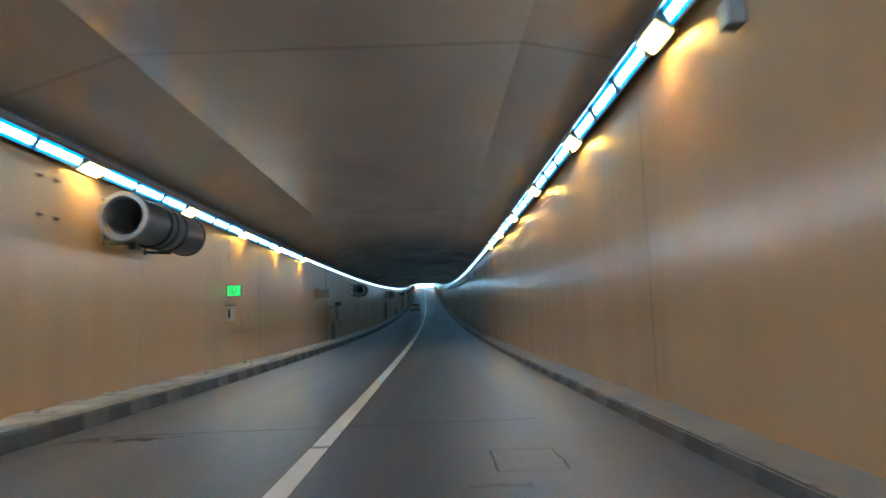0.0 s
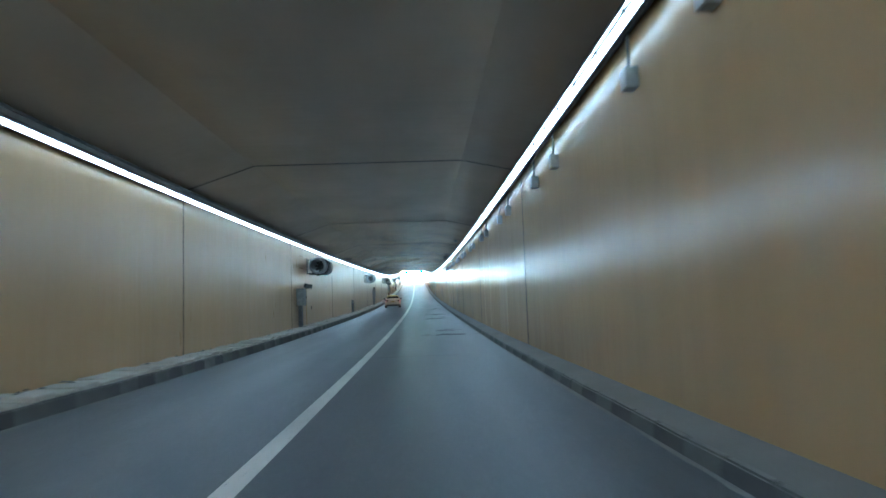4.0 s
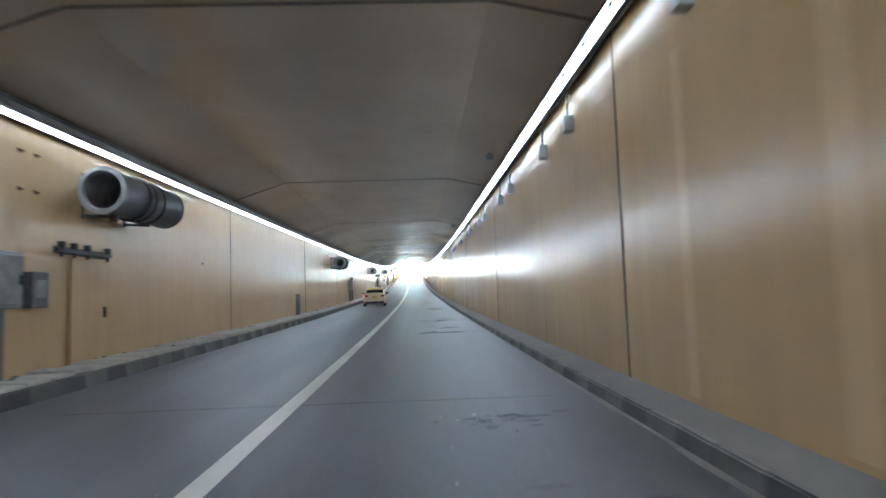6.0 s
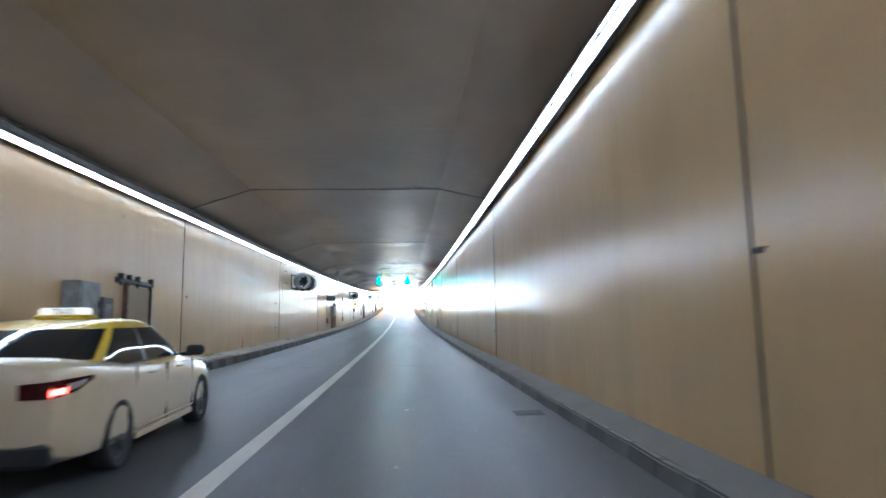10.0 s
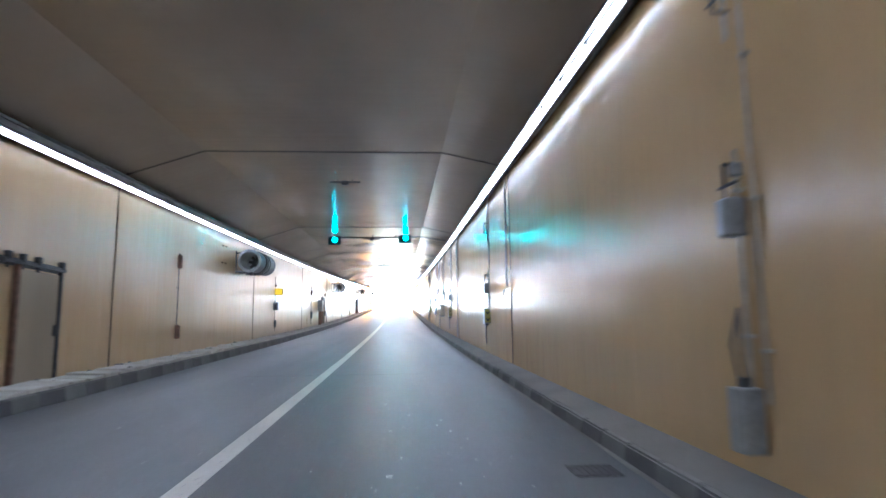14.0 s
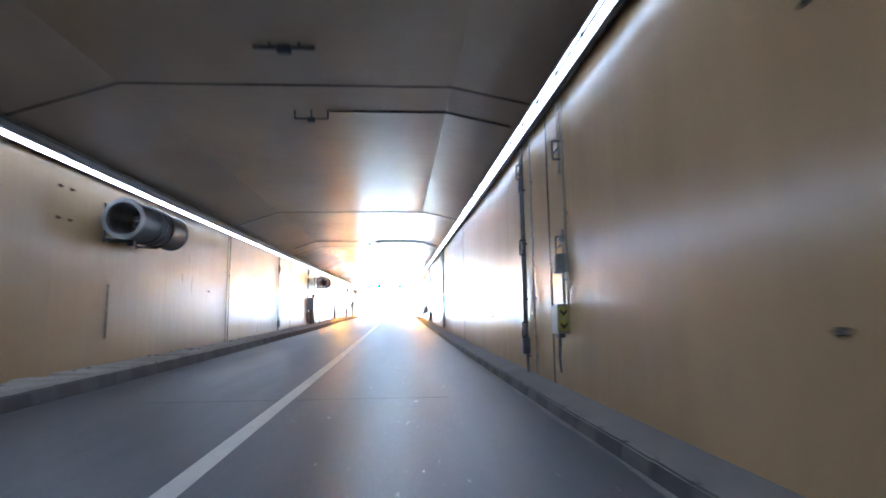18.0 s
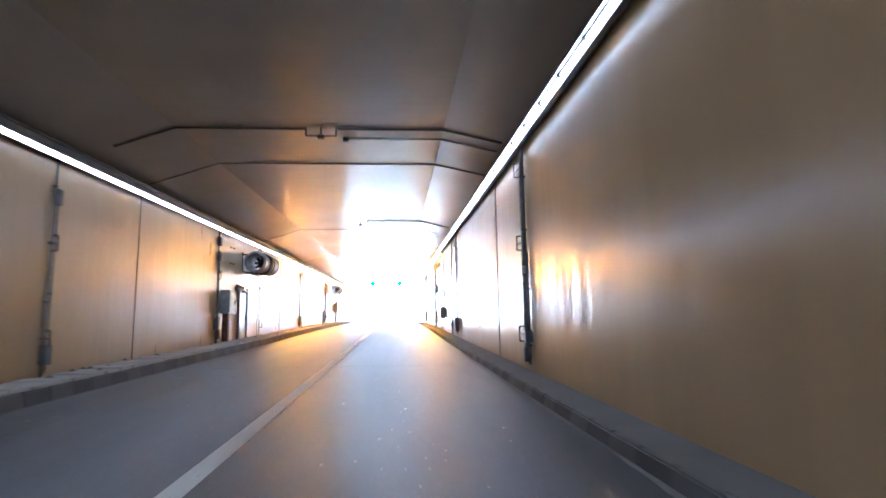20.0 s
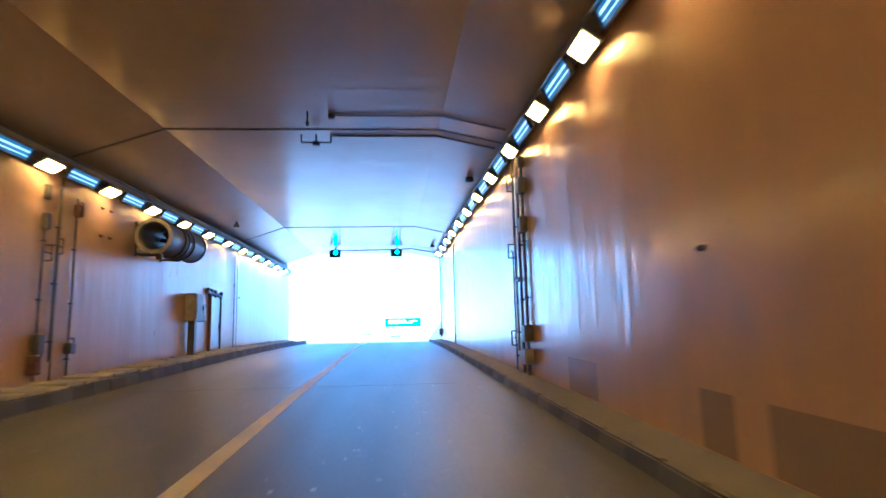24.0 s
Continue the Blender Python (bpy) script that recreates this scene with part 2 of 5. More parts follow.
M["pipe"] = simple("galvanised_pipe", (0.13, 0.12, 0.105), 0.45, 0.4, 0.4, 6)
M["pipe_paint"] = simple("painted_pipe", (0.34, 0.3, 0.23), 0.45, 0.0, 0.3, 6)
M["door"] = wall_paint("door_paint", (0.36, 0.29, 0.2), 0.2)
M["tar"] = simple("old_tar", (0.05, 0.05, 0.05), 0.62, 0, 0.4, 9, 0.25)
M["sensor"] = simple("dark_green_plastic", (0.06, 0.075, 0.065), 0.45, 0, 0.4, 10)
M["grate"] = simple("drain_iron", (0.02, 0.02, 0.02), 0.5, 0.6, 0.3)
M["yellow"] = simple("yellow_label", (0.4, 0.35, 0.07), 0.5)
M["black"] = simple("black_plastic", (0.018, 0.018, 0.02), 0.4, 0, 0.2)
M["green_lamp"] = glow("lit_green_lens", (0.0, 0.78, 0.88), SIGNAL_POWER)
M["green_sign"] = glow("lit_green_sign", (0.3, 0.9, 0.12), 0.09, (0.1, 0.3, 0.05))
M["yellow_sign"] = glow("lit_yellow_sign", (1.0, 0.66, 0.02), 0.012, (0.35, 0.24, 0.02))
M["chips"] = simple("pale_grit", (0.5, 0.48, 0.45), 0.7)
M["sand"] = concrete("dry_ground", (0.45, 0.4, 0.33), (0.56, 0.51, 0.43))
M["road_pale"] = concrete("bleached_road", (0.27, 0.265, 0.255), (0.36, 0.35, 0.335))
M["kerb_dim"] = concrete("dusty_dark_kerb_paint", (0.085, 0.082, 0.077), (0.125, 0.12, 0.112))
M["outer_wall"] = concrete("sunlit_concrete", (0.58, 0.56, 0.52), (0.72, 0.7, 0.66))


# ---- mesh helpers ----
def part(name, bm, material, parent=None, label="", m=None, smooth=False):
    """Links a bmesh as one mesh object, under a thing or a part where one is given."""
    me = bpy.data.meshes.new(name)
    bmesh.ops.recalc_face_normals(bm, faces=bm.faces)
    bm.to_mesh(me)
    bm.free()
    if smooth:
        me.shade_smooth()
        me.set_sharp_from_angle(angle=radians(35))
    me.materials.append(material)
    ob = new(name, me)
    if parent is not None:
        ob.parent = parent
    if m is not None:
        ob.matrix_basis = m
    if label:
        ob["label"] = label
    return ob


def thing(name, m, label, category, group="", kind=""):
    return tagged(new_at(name, m), label, category, group, kind)


def new_at(name, m):
    ob = new(name)
    ob.matrix_basis = m
    return ob


def box(bm, x0, x1, y0, y1, z0, z1, bevel=0.0):
    vs = [bm.verts.new((x, y, z)) for x in (x0, x1) for y in (y0, y1) for z in (z0, z1)]
    fs = [bm.faces.new([vs[i] for i in f]) for f in ((0, 1, 3, 2), (4, 6, 7, 5), (0, 4, 5, 1), (2, 3, 7, 6), (0, 2, 6, 4), (1, 5, 7, 3))]
    if bevel:
        es = {e for f in fs for e in f.edges}
        bmesh.ops.bevel(bm, geom=list(es), offset=bevel, segments=1, affect="EDGES")
    return bm


def boxed(*dims, bevel=0.006):
    return box(bmesh.new(), *dims, bevel)


def rod(bm, a, b, r, seg=10, r2=None, caps=True):
    a, b = Vector(a), Vector(b)
    q = (b - a).to_track_quat("Z", "Y").to_matrix().to_4x4()
    rings = []
    for p, rr in ((a, r), (b, r if r2 is None else r2)):
        rings.append([bm.verts.new(p + q @ Vector((rr * math.cos(2 * math.pi * i / seg), rr * math.sin(2 * math.pi * i / seg), 0))) for i in range(seg)])
    for i in range(seg):
        j = (i + 1) % seg
        bm.faces.new((rings[0][i], rings[0][j], rings[1][j], rings[1][i]))
    if caps:
        bm.faces.new(rings[0])
        bm.faces.new(rings[1])
    return bm


def rods(*segs, r=0.02, seg=8):
    bm = bmesh.new()
    for a, b in segs:
        rod(bm, a, b, r, seg)
    return bm


def lathe(prof, seg=32):
    """Turns (y, radius) pairs round the y axis."""
    bm = bmesh.new()
    rings = [[bm.verts.new((r * math.cos(2 * math.pi * i / seg), y, r * math.sin(2 * math.pi * i / seg))) for i in range(seg)] for y, r in prof]
    for a, b in zip(rings, rings[1:]):
        for i in range(seg):
            j = (i + 1) % seg
            bm.faces.new((a[i], a[j], b[j], b[i]))
    return bm


def sweep_bm(bm, prof, s0, s1, step=4.0, closed=True):
    n = max(1, int(round((s1 - s0) / step)))
    rows = [[bm.verts.new(at(s0 + (s1 - s0) * i / n, u, h)) for u, h in prof] for i in range(n + 1)]
    k = len(prof)
    for a, b in zip(rows, rows[1:]):
        for j in range(k if closed else k - 1):
            bm.faces.new((a[j], a[(j + 1) % k], b[(j + 1) % k], b[j]))
    if closed:
        bm.faces.new(rows[0])
        bm.faces.new(rows[-1])
    return bm


def sweep(name, prof, s0, s1, mat, label, category, step=4.0, parent=None):
    ob = part(name, sweep_bm(bmesh.new(), prof, s0, s1, step), mat, parent)
    if parent is None:
        tagged(ob, label, category, kind="structure")
    return ob


# ---- the large structure ----
road = sweep("road", [(-4.6, 0), (4.2, 0), (4.2, -0.3), (-4.6, -0.3)], BACK, END + 0.5, M["asphalt"], "worn dark asphalt road through the underpass", "road")
sweep("road_outside", [(-9, 0), (9, 0), (9, -0.3), (-9, -0.3)], END + 0.5, 1200, M["road_pale"], "sun-bleached pale road beyond the tunnel mouth", "road", 10)
lane_line = thing("lane_line", Matrix.Identity(4), "worn white solid line painted between the lanes", "road marking", kind="structure")
_cuts = [BACK, 6.0, 113.2, 320]
for a, b in zip(_cuts, _cuts[1:]):
    part("stripe", sweep_bm(bmesh.new(), [(-0.1, 0.004), (0.1, 0.004), (0.1, 0.0005), (-0.1, 0.0005)], a + 0.05, b - 0.05), M["line"], lane_line)

wall_left = sweep("wall_left", [(WL - 0.12, -0.3), (WL - 0.12, 4.9), (WL - 0.6, 4.9), (WL - 0.6, -0.3)], BACK, END + 3, M["joint"], "beige gloss-painted concrete tunnel wall in long bays", "wall")
wall_right = sweep("wall_right", [(WR + 0.12, -0.3), (WR + 0.12, 4.9), (WR + 0.6, 4.9), (WR + 0.6, -0.3)], BACK, END - 2, M["joint"], "beige gloss-painted concrete tunnel wall in long bays", "wall")
HL, HR = 4.38, 4.66           # where the haunches meet the walls
CEIL = [(WL - 0.1, HL), (-2.75, 5.02), (2.6, 5.02), (WR + 0.1, HR)]


def gap(s):
    """Half the width of a wall joint; the first bays are painted over and nearly closed."""
    return 0.006 if s < 30 else 0.018


_cuts = [BACK] + [s for s in SEAMS if BACK < s < END - 4]
for side, w, top, last in ((-1, WL, HL, END + 3), (1, WR, HR, END - 2)):
    cuts = _cuts + [last]
    for a, b in zip(cuts, cuts[1:]):
        o = -0.12 * -side
        sweep("wall_panel", [(w, -0.2), (w, top + 0.1), (w + o * 0.98, top + 0.1), (w + o * 0.98, -0.2)], a + gap(a), b - gap(b), M["wall_dull" if side < 0 else "wall"], "", "", 3.3, wall_left if side < 0 else wall_right)
for side, w, top, host in ((-1, WL, HL, wall_left), (1, WR, HR, wall_right)):
    for s in SEAMS:
        if BACK < s < END - 4:
            seal = boxed(*((-0.005, 0.005, -0.03, 0.002) if s < 30 else (-0.011, 0.011, -0.03, 0.011)), 0.17, top - 0.1, bevel=0)
            part("joint_seal", seal, M["joint"], host, "dark joint filler", m=on_wall(side, s, 0))
bm = bmesh.new()
for a, b in zip(_cuts, _cuts[1:] + [END]):
    sweep_bm(bm, CEIL + [(WR + 0.1, 5.5), (WL - 0.1, 5.5)], a + gap(a), b - gap(b), 3.3)
sweep_bm(bm, [(u, h + 0.06) for u, h in CEIL] + [(WR + 0.1, 5.6), (WL - 0.1, 5.6)], BACK, END - 0.2)
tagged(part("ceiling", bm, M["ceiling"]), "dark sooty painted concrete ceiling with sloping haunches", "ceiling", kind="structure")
for s in SEAMS:
    if BACK < s < END - 1:
        wide, deep = (0.009, 0.003) if s < 30 else (0.022, 0.014)
        bm = sweep_bm(bmesh.new(), [(u, h - deep) for u, h in CEIL] + [(u, h + 0.02) for u, h in CEIL[::-1]], s - wide, s + wide)
        tagged(part("ceiling_joint", bm, M["joint"]), "dark sealed joint across the ceiling", "joint", "joints across the ceiling", "structure")
sweep("roof_slab", [(WL - 0.6, 5.7), (WR + 0.6, 5.7), (WR + 0.6, 6.3), (WL - 0.6, 6.3)], BACK, END, M["outer_wall"], "concrete slab over the underpass", "roof")
sweep("wall_back", [(WL - 0.6, -0.3), (WR + 0.6, -0.3), (WR + 0.6, 6.2), (WL - 0.6, 6.2)], BACK - 0.5, BACK - 0.05, M["wall"], "plain wall that closes the tunnel behind", "wall")

# walkways behind the kerbs
walk_left = sweep("walkway_left", [(WL, -0.1), (UL - 0.1, -0.1), (UL - 0.1, 0.2), (WL, 0.2)], BACK, END + 2, M["bed"], "narrow raised walkway of loose concrete cover slabs", "walkway")
walk_right = sweep("walkway_right", [(WR, -0.1), (UR + 0.122, -0.1), (UR + 0.122, 0.14), (WR, 0.19)], BACK, END - 1, M["walk"], "narrow dusty concrete walkway along the wall", "walkway", 3.3)
kerb_left = thing("kerb_left", Matrix.Identity(4), "kerb of black and white painted stones, scuffed", "kerb", kind="structure")
kerb_right = thing("kerb_right", Matrix.Identity(4), "low kerb of dull black and white painted stones", "kerb", kind="structure")

# light trunking under the haunches
sweep("light_trunking_left", [(WL, 4.19), (-4.46, 4.12), (-4.3, 4.22), (-4.33, 4.34), (WL, 4.37)], BACK, END + 2, M["tray"], "grey metal trunking that carries the tunnel lights", "light trunking", 2.0)
sweep("light_trunking_right", [(WR, 4.56), (4.04, 4.49), (3.89, 4.6), (3.9, 4.72), (WR, 4.66)], BACK, END - 2, M["tray"], "grey metal trunking that carries the tunnel lights", "light trunking", 2.0)
sweep("conduit_left", [(-4.36, 4.33), (-4.31, 4.325), (-4.31, 4.38), (-4.36, 4.385)], BACK, END, M["dark_steel"], "dark cable conduit above the lights", "conduit", 3.3)

# ---- outside ----
def rise(s):
    """Height of the ground above the road."""
    return float(np.interp(s, [-80, 296, 330, 420, 2000], [6.4, 6.4, 4.6, -0.03, -0.03]))


bm = bmesh.new()
_st = list(range(-80, 296, 30)) + [296, 310, 330, 360, 390, 420, 480, 600, 900, 1500]
for u0, u1, a, b in ((-900, -9.2, -80, 1500), (9.2, 900, -80, 1500), (-9.2, 9.2, -80, 296), (-9.2, 9.2, 420, 1500)):
    ss = [s for s in _st if a <= s <= b]
    rows = [[bm.verts.new(at(s, u, rise(s))) for u in (u0, (u0 + u1) / 2, u1)] for s in ss]
    for p, q in zip(rows, rows[1:]):
        for j in range(2):
            bm.faces.new((p[j], p[j + 1], q[j + 1], q[j]))
tagged(part("ground", bm, M["sand"]), "dry sandy ground round the underpass", "ground", kind="structure")
for side, nm in ((-1, "retaining_wall_left"), (1, "retaining_wall_right")):
    bm = bmesh.new()
    ss = [END - 2 + 4 * i for i in range(33)]
    rows = [[bm.verts.new(at(s, side * u, h)) for u, h in ((8.8, -0.2), (8.8, max(0.3, rise(s) + 0.4)), (9.3, max(0.3, rise(s) + 0.4)), (9.3, -0.2))] for s in ss]
    for p, q in zip(rows, rows[1:]):
        for j in range(4):
            bm.faces.new((p[j], p[(j + 1) % 4], q[(j + 1) % 4], q[j]))
    bm.faces.new(rows[0])
    bm.faces.new(rows[-1])
    tagged(part(nm, bm, M["outer_wall"]), "sunlit pale concrete retaining wall of the ramp", "retaining wall", kind="structure")
for side, w, nm, e in ((-1, WL, "portal_left", END + 3), (1, WR, "portal_right", END - 2)):
    a, b = sorted((w + side * 0.62, side * 9.3))
    sweep(nm, [(a, -0.3), (b, -0.3), (b, 6.9), (a, 6.9)], e - 0.6, e, M["outer_wall"], "pale concrete portal wall at the tunnel mouth", "portal wall")
sweep("portal_beam", [(WL - 0.6, 5.6), (WR + 0.6, 5.6), (WR + 0.6, 6.9), (WL - 0.6, 6.9)], END, END + 0.6, M["outer_wall"], "concrete beam over the tunnel mouth", "beam")


# ---- tunnel lights ----
def lamp_frame(side, s, lean=0):
    u, h, turn = (3.985, 4.505, -117 - lean) if side > 0 else (-4.42, 4.128, 122 + lean)
    return along(s, u, h) @ pose(0, 0, 0, 0, turn, 0)


def wedge(out):
    """A glowing diffuser that is thicker towards the wall."""
    bm = bmesh.new()
    box(bm, *sorted((-out * 0.007, out * 0.087)), -0.57, 0.57, 0.038, 0.046)
    for v in bm.verts:
        if v.co.z > 0.04 and v.co.x * out < 0.04:
            v.co.z += 0.01
    return bm


def tube_light(m, group, side, bare, dim=False):
    ob = thing("tube_light", m, "tube light with a blue tinted cover, on the wall trunking" if bare else "glowing white tube light panel on the wall trunking", "tunnel light", group)
    out = 1 if side > 0 else -1
    edge = 0.125 if bare else 0.012
    part("housing", boxed(*sorted((-out * edge, out * 0.125)), -0.585, 0.585, 0.0, 0.04), M["lamp_body"], ob)
    # unseen lip, added to keep the tube's light off the ceiling
    part("lip", boxed(out * 0.12 - 0.005, out * 0.12 + 0.005, -0.585, 0.585, 0.03, 0.13, bevel=0), M["lamp_body"], ob)
    for y in (-0.578, 0.578):
        part("end_cap", boxed(*sorted((-out * (edge - 0.005), out * 0.12)), y - 0.008, y + 0.008, 0.03, 0.08, bevel=0.003), M["dark_steel"], ob)
    if bare:
        glass, stripe = ("dim_cover", "dim_stripe") if dim else ("tube_blue", "tube_stripe")
        part("cover", boxed(-0.1, 0.1, -0.55, 0.55, 0.038, 0.05, bevel=0), M[glass], ob, "blue tinted cover")
        for x, w in (((out * 0.035, 0.016), (-out * 0.045, 0.009)) if dim else ((0.0, 0.055),)):
            part("tube", boxed(x - w, x + w, -0.51, 0.51, 0.048, 0.056, bevel=0), M[stripe], ob, "bright white tube behind the cover")
    else:
        # unseen rim, added to screen the wall from the diffuser's glowing edge
        part("rim", boxed(*sorted((-out * 0.014, -out * 0.008)), -0.585, 0.585, 0.03, 0.0425, bevel=0), M["lamp_body"], ob)
        part("diffuser", wedge(out), M["tube_panel"], ob, "glowing white diffuser")
    return ob


def sodium_light(m, group, lens="sodium"):
    ob = thing("sodium_light", m, "lit orange sodium light fitting on the wall trunking", "tunnel light", group)
    part("housing", boxed(-0.15, 0.15, -0.33, 0.33, 0.0, 0.075, bevel=0.012), M["lamp_body"], ob)
    part("lens", boxed(-0.12, 0.12, -0.27, 0.27, 0.07, 0.092, bevel=0.008), M[lens], ob, "glowing orange lens")
    return ob


for side, name, first, step, last_warm, warm_again, stop in ((-1, "left", 9.6, 4.3, 26.9, 252.4, 297.5), (1, "right", 6.0, 4.42, 28.2, 252.8, 292.5)):
    warm, cold = [], []
    s = first - 7 * step
    while s < last_warm + 0.1:
        warm.append(s)
        if s + step < last_warm + 0.1:
            cold += [s + 0.35 + (step - 0.7) * f for f in (1 / 6, 0.5, 5 / 6)]
        s += step
    n = int((warm_again - 0.35 - warm[-1] - 0.35) / 1.2)
    pitch = (warm_again - 0.7 - warm[-1]) / n
    cold += [warm[-1] + 0.35 + pitch * (i + 0.5) for i in range(n)]
    s = warm_again
    while s < stop:
        warm.append(s)
        cold.append(s + 1.21)
        s += 2.42
    kinds = {}
    rest = []
    for s in cold:
        bare = 1 if s < last_warm else (2 if s > warm_again else 0)
        if side < 0 and 45 < s < 240:
            rest.append(s)
        elif bare in kinds:
            copy_thing(kinds[bare], lamp_frame(side, s))
        else:
            kinds[bare] = tube_light(lamp_frame(side, s), "white tube lights along the %s wall" % name, side, bare > 0, bare == 2)
    if rest:
        run = thing("tube_light_run", Matrix.Identity(4), "long run of glowing white tube light panels on the trunking", "tunnel light", kind="stuff")
        # the same added rim and lip screen the wall and ceiling here
        for nm, mat, dims in (("housing", "lamp_body", (-0.125, 0.005, -0.585, 0.585, 0.0, 0.04)), ("rim", "lamp_body", (0.001, 0.007, -0.585, 0.585, 0.03, 0.0425)), ("lip", "lamp_body", (-0.125, -0.115, -0.585, 0.585, 0.03, 0.13)), ("diffuser", "tube_panel", (-0.085, 0.0, -0.56, 0.56, 0.038, 0.046))):
            vs, fs = [], []
            for s in rest:
                m, k = lamp_frame(side, s), len(vs)
                vs += [m @ Vector((x, y, z + (0.01 if x > -0.05 and z == 0.046 else 0))) for x in dims[0:2] for y in dims[2:4] for z in dims[4:6]]
                fs += [[k + i for i in f] for f in ((0, 1, 3, 2), (4, 6, 7, 5), (0, 4, 5, 1), (2, 3, 7, 6), (0, 2, 6, 4), (1, 5, 7, 3))]
            me = bpy.data.meshes.new(nm)
            me.from_pydata(vs, [], fs)
            me.materials.append(M[mat])
            ob = new(nm, me)
            ob.parent = run
    for lens, some in (("sodium", [s for s in warm if s < warm_again]), ("sodium_exit", [s for s in warm if s >= warm_again])):
        base = sodium_light(lamp_frame(side, some[0], 29), "orange sodium lights along the %s wall" % name, lens)
        for s in some[1:]:
            copy_thing(base, lamp_frame(side, s, 29))


# ---- jet fans ----
def jet_fan(m):
    ob = thing("jet_fan", m, "grey steel jet fan bracketed high on the tunnel wall", "jet fan", "jet fans along the wall")
    part("inlet_silencer", lathe([(0.03, 0.335), (0.03, 0.395), (1.02, 0.395), (1.02, 0.335), (0.03, 0.335)]), M["fan"], ob, smooth=True)
    part("inlet_ring", lathe([(0.06, 0.33), (-0.02, 0.345), (-0.02, 0.425), (0.05, 0.43), (0.05, 0.39), (0.06, 0.33)]), M["fan_ring"], ob, "pale rolled ring", smooth=True)
    casing = part("fan_casing", lathe([(1.02, 0.34), (1.02, 0.41), (1.72, 0.41), (1.72, 0.34), (1.02, 0.34)]), M["fan"], ob, smooth=True)
    for y in (1.02, 1.30, 1.70):
        part("flange", lathe([(y - 0.03, 0.4), (y - 0.03, 0.438), (y + 0.03, 0.438), (y + 0.03, 0.4), (y - 0.03, 0.4)]), M["dark_steel"], casing, smooth=True)
    part("outlet_silencer", lathe([(1.72, 0.335), (1.72, 0.4), (2.72, 0.4), (2.72, 0.335), (1.72, 0.335)]), M["fan"], ob, smooth=True)
    part("outlet_ring", lathe([(2.66, 0.33), (2.74, 0.345), (2.74, 0.42), (2.68, 0.42), (2.66, 0.33)]), M["fan"], ob, smooth=True)
    part("liner", lathe([(0.05, 0.33), (1.0, 0.33), (1.0, 0.322), (0.05, 0.322), (0.05, 0.33)]), M["fan_ring"], ob, "pale grey inner lining", smooth=True)
    part("hub", lathe([(1.18, 0.0), (1.18, 0.06), (1.24, 0.13), (1.6, 0.13), (1.6, 0.0)], 20), M["dark_steel"], ob, smooth=True)
    for i in range(9):
        bm = bmesh.new()
        box(bm, -0.07, 0.07, -0.008, 0.008, 0.11, 0.33)
        bm.transform(Matrix.Rotation(2 * math.pi * i / 9, 4, "Y") @ Matrix.Translation((0, 1.32, 0)) @ Matrix.Rotation(radians(38), 4, "Z"))
        part("blade", bm, M["dark_steel"], ob)
    for y in (0.55, 2.2):
        part("wall_bracket", rods(((-0.64, y, 0.33), (-0.2, y, 0.34)), ((-0.64, y, -0.36), (-0.1, y, -0.4)), ((-0.62, y, -0.42), (-0.62, y, 0.42)), r=0.03), M["dark_steel"], ob)
    part("support_foot", box(boxed(-0.1, 0.04, 0.42, 0.54, -0.52, -0.36), -0.5, 0.0, 0.45, 0.51, -0.44, -0.4), M["dark_steel"], ob)
    return ob


FANS = (9.7, 43.05, 76.0, 108.95, 142.3, 176.3, 209.35, 242.95, 275.5)
fan = jet_fan(along(FANS[0], -3.93, 3.28))
for s in FANS[1:]:
    copy_thing(fan, along(s, -3.93, 3.28))


def anchor(m):
    ob = thing("wall_anchor", m, "pair of rusty anchor bolts on a small plate", "anchor bolts", "anchor bolts beside the jet fans")
    part("plate", boxed(-0.05, 0.05, 0, 0.012, -0.03, 0.03, bevel=0.003), M["rust"], ob)
    for x in (-0.03, 0.03):
        part("bolt", rod(bmesh.new(), (x, 0, 0), (x, 0.05, 0), 0.013, 8), M["rust"], ob)
    return ob


base = None
for s in FANS:
    for ds in (-1.27, -0.85):
        for h in (3.72, 3.12):
            base = copy_thing(base, on_wall(-1, s + ds, h)) if base else anchor(on_wall(-1, s + ds, h))


# ---- equipment on the walls ----
def wall_cabinet(m, rusty):
    """A switch cabinet on its post, with a small box beside it. x runs against the traffic."""
    ob = thing("switch_cabinet", m, "grey steel switch cabinet on a %s post by the wall" % ("rusted" if rusty else "dark"), "cabinet", "switch cabinets along the wall")
    part("body", boxed(-0.75, 0.0, 0.03, 0.36, 1.28, 2.1, bevel=0.012), M["box_grey"], ob)
    door = part("door", boxed(-0.71, -0.04, 0.355, 0.38, 1.33, 2.05, bevel=0.008), M["box_grey"], ob)
    part("handle", boxed(-0.66, -0.63, 0.378, 0.41, 1.62, 1.76, bevel=0.005), M["black"], door)
    part("post", boxed(-0.5, -0.28, 0.06, 0.26, 0.2, 1.285, bevel=0.006), M["rust" if rusty else "box_dark"], ob)
    part("foot_plate", boxed(-0.56, -0.22, 0.02, 0.32, 0.195, 0.215, bevel=0), M["rust"], ob)
    return ob


def small_box(m):
    ob = thing("isolator_box", m, "small dark grey isolator box with a pale window", "electrical box", "isolator boxes along the wall")
    part("body", boxed(-0.42, 0.0, 0.0, 0.2, 1.27, 1.83, bevel=0.01), M["box_dark"], ob)
    part("window", boxed(-0.34, -0.08, 0.198, 0.21, 1.42, 1.7, bevel=0.004), M["box_grey"], ob)
    return ob


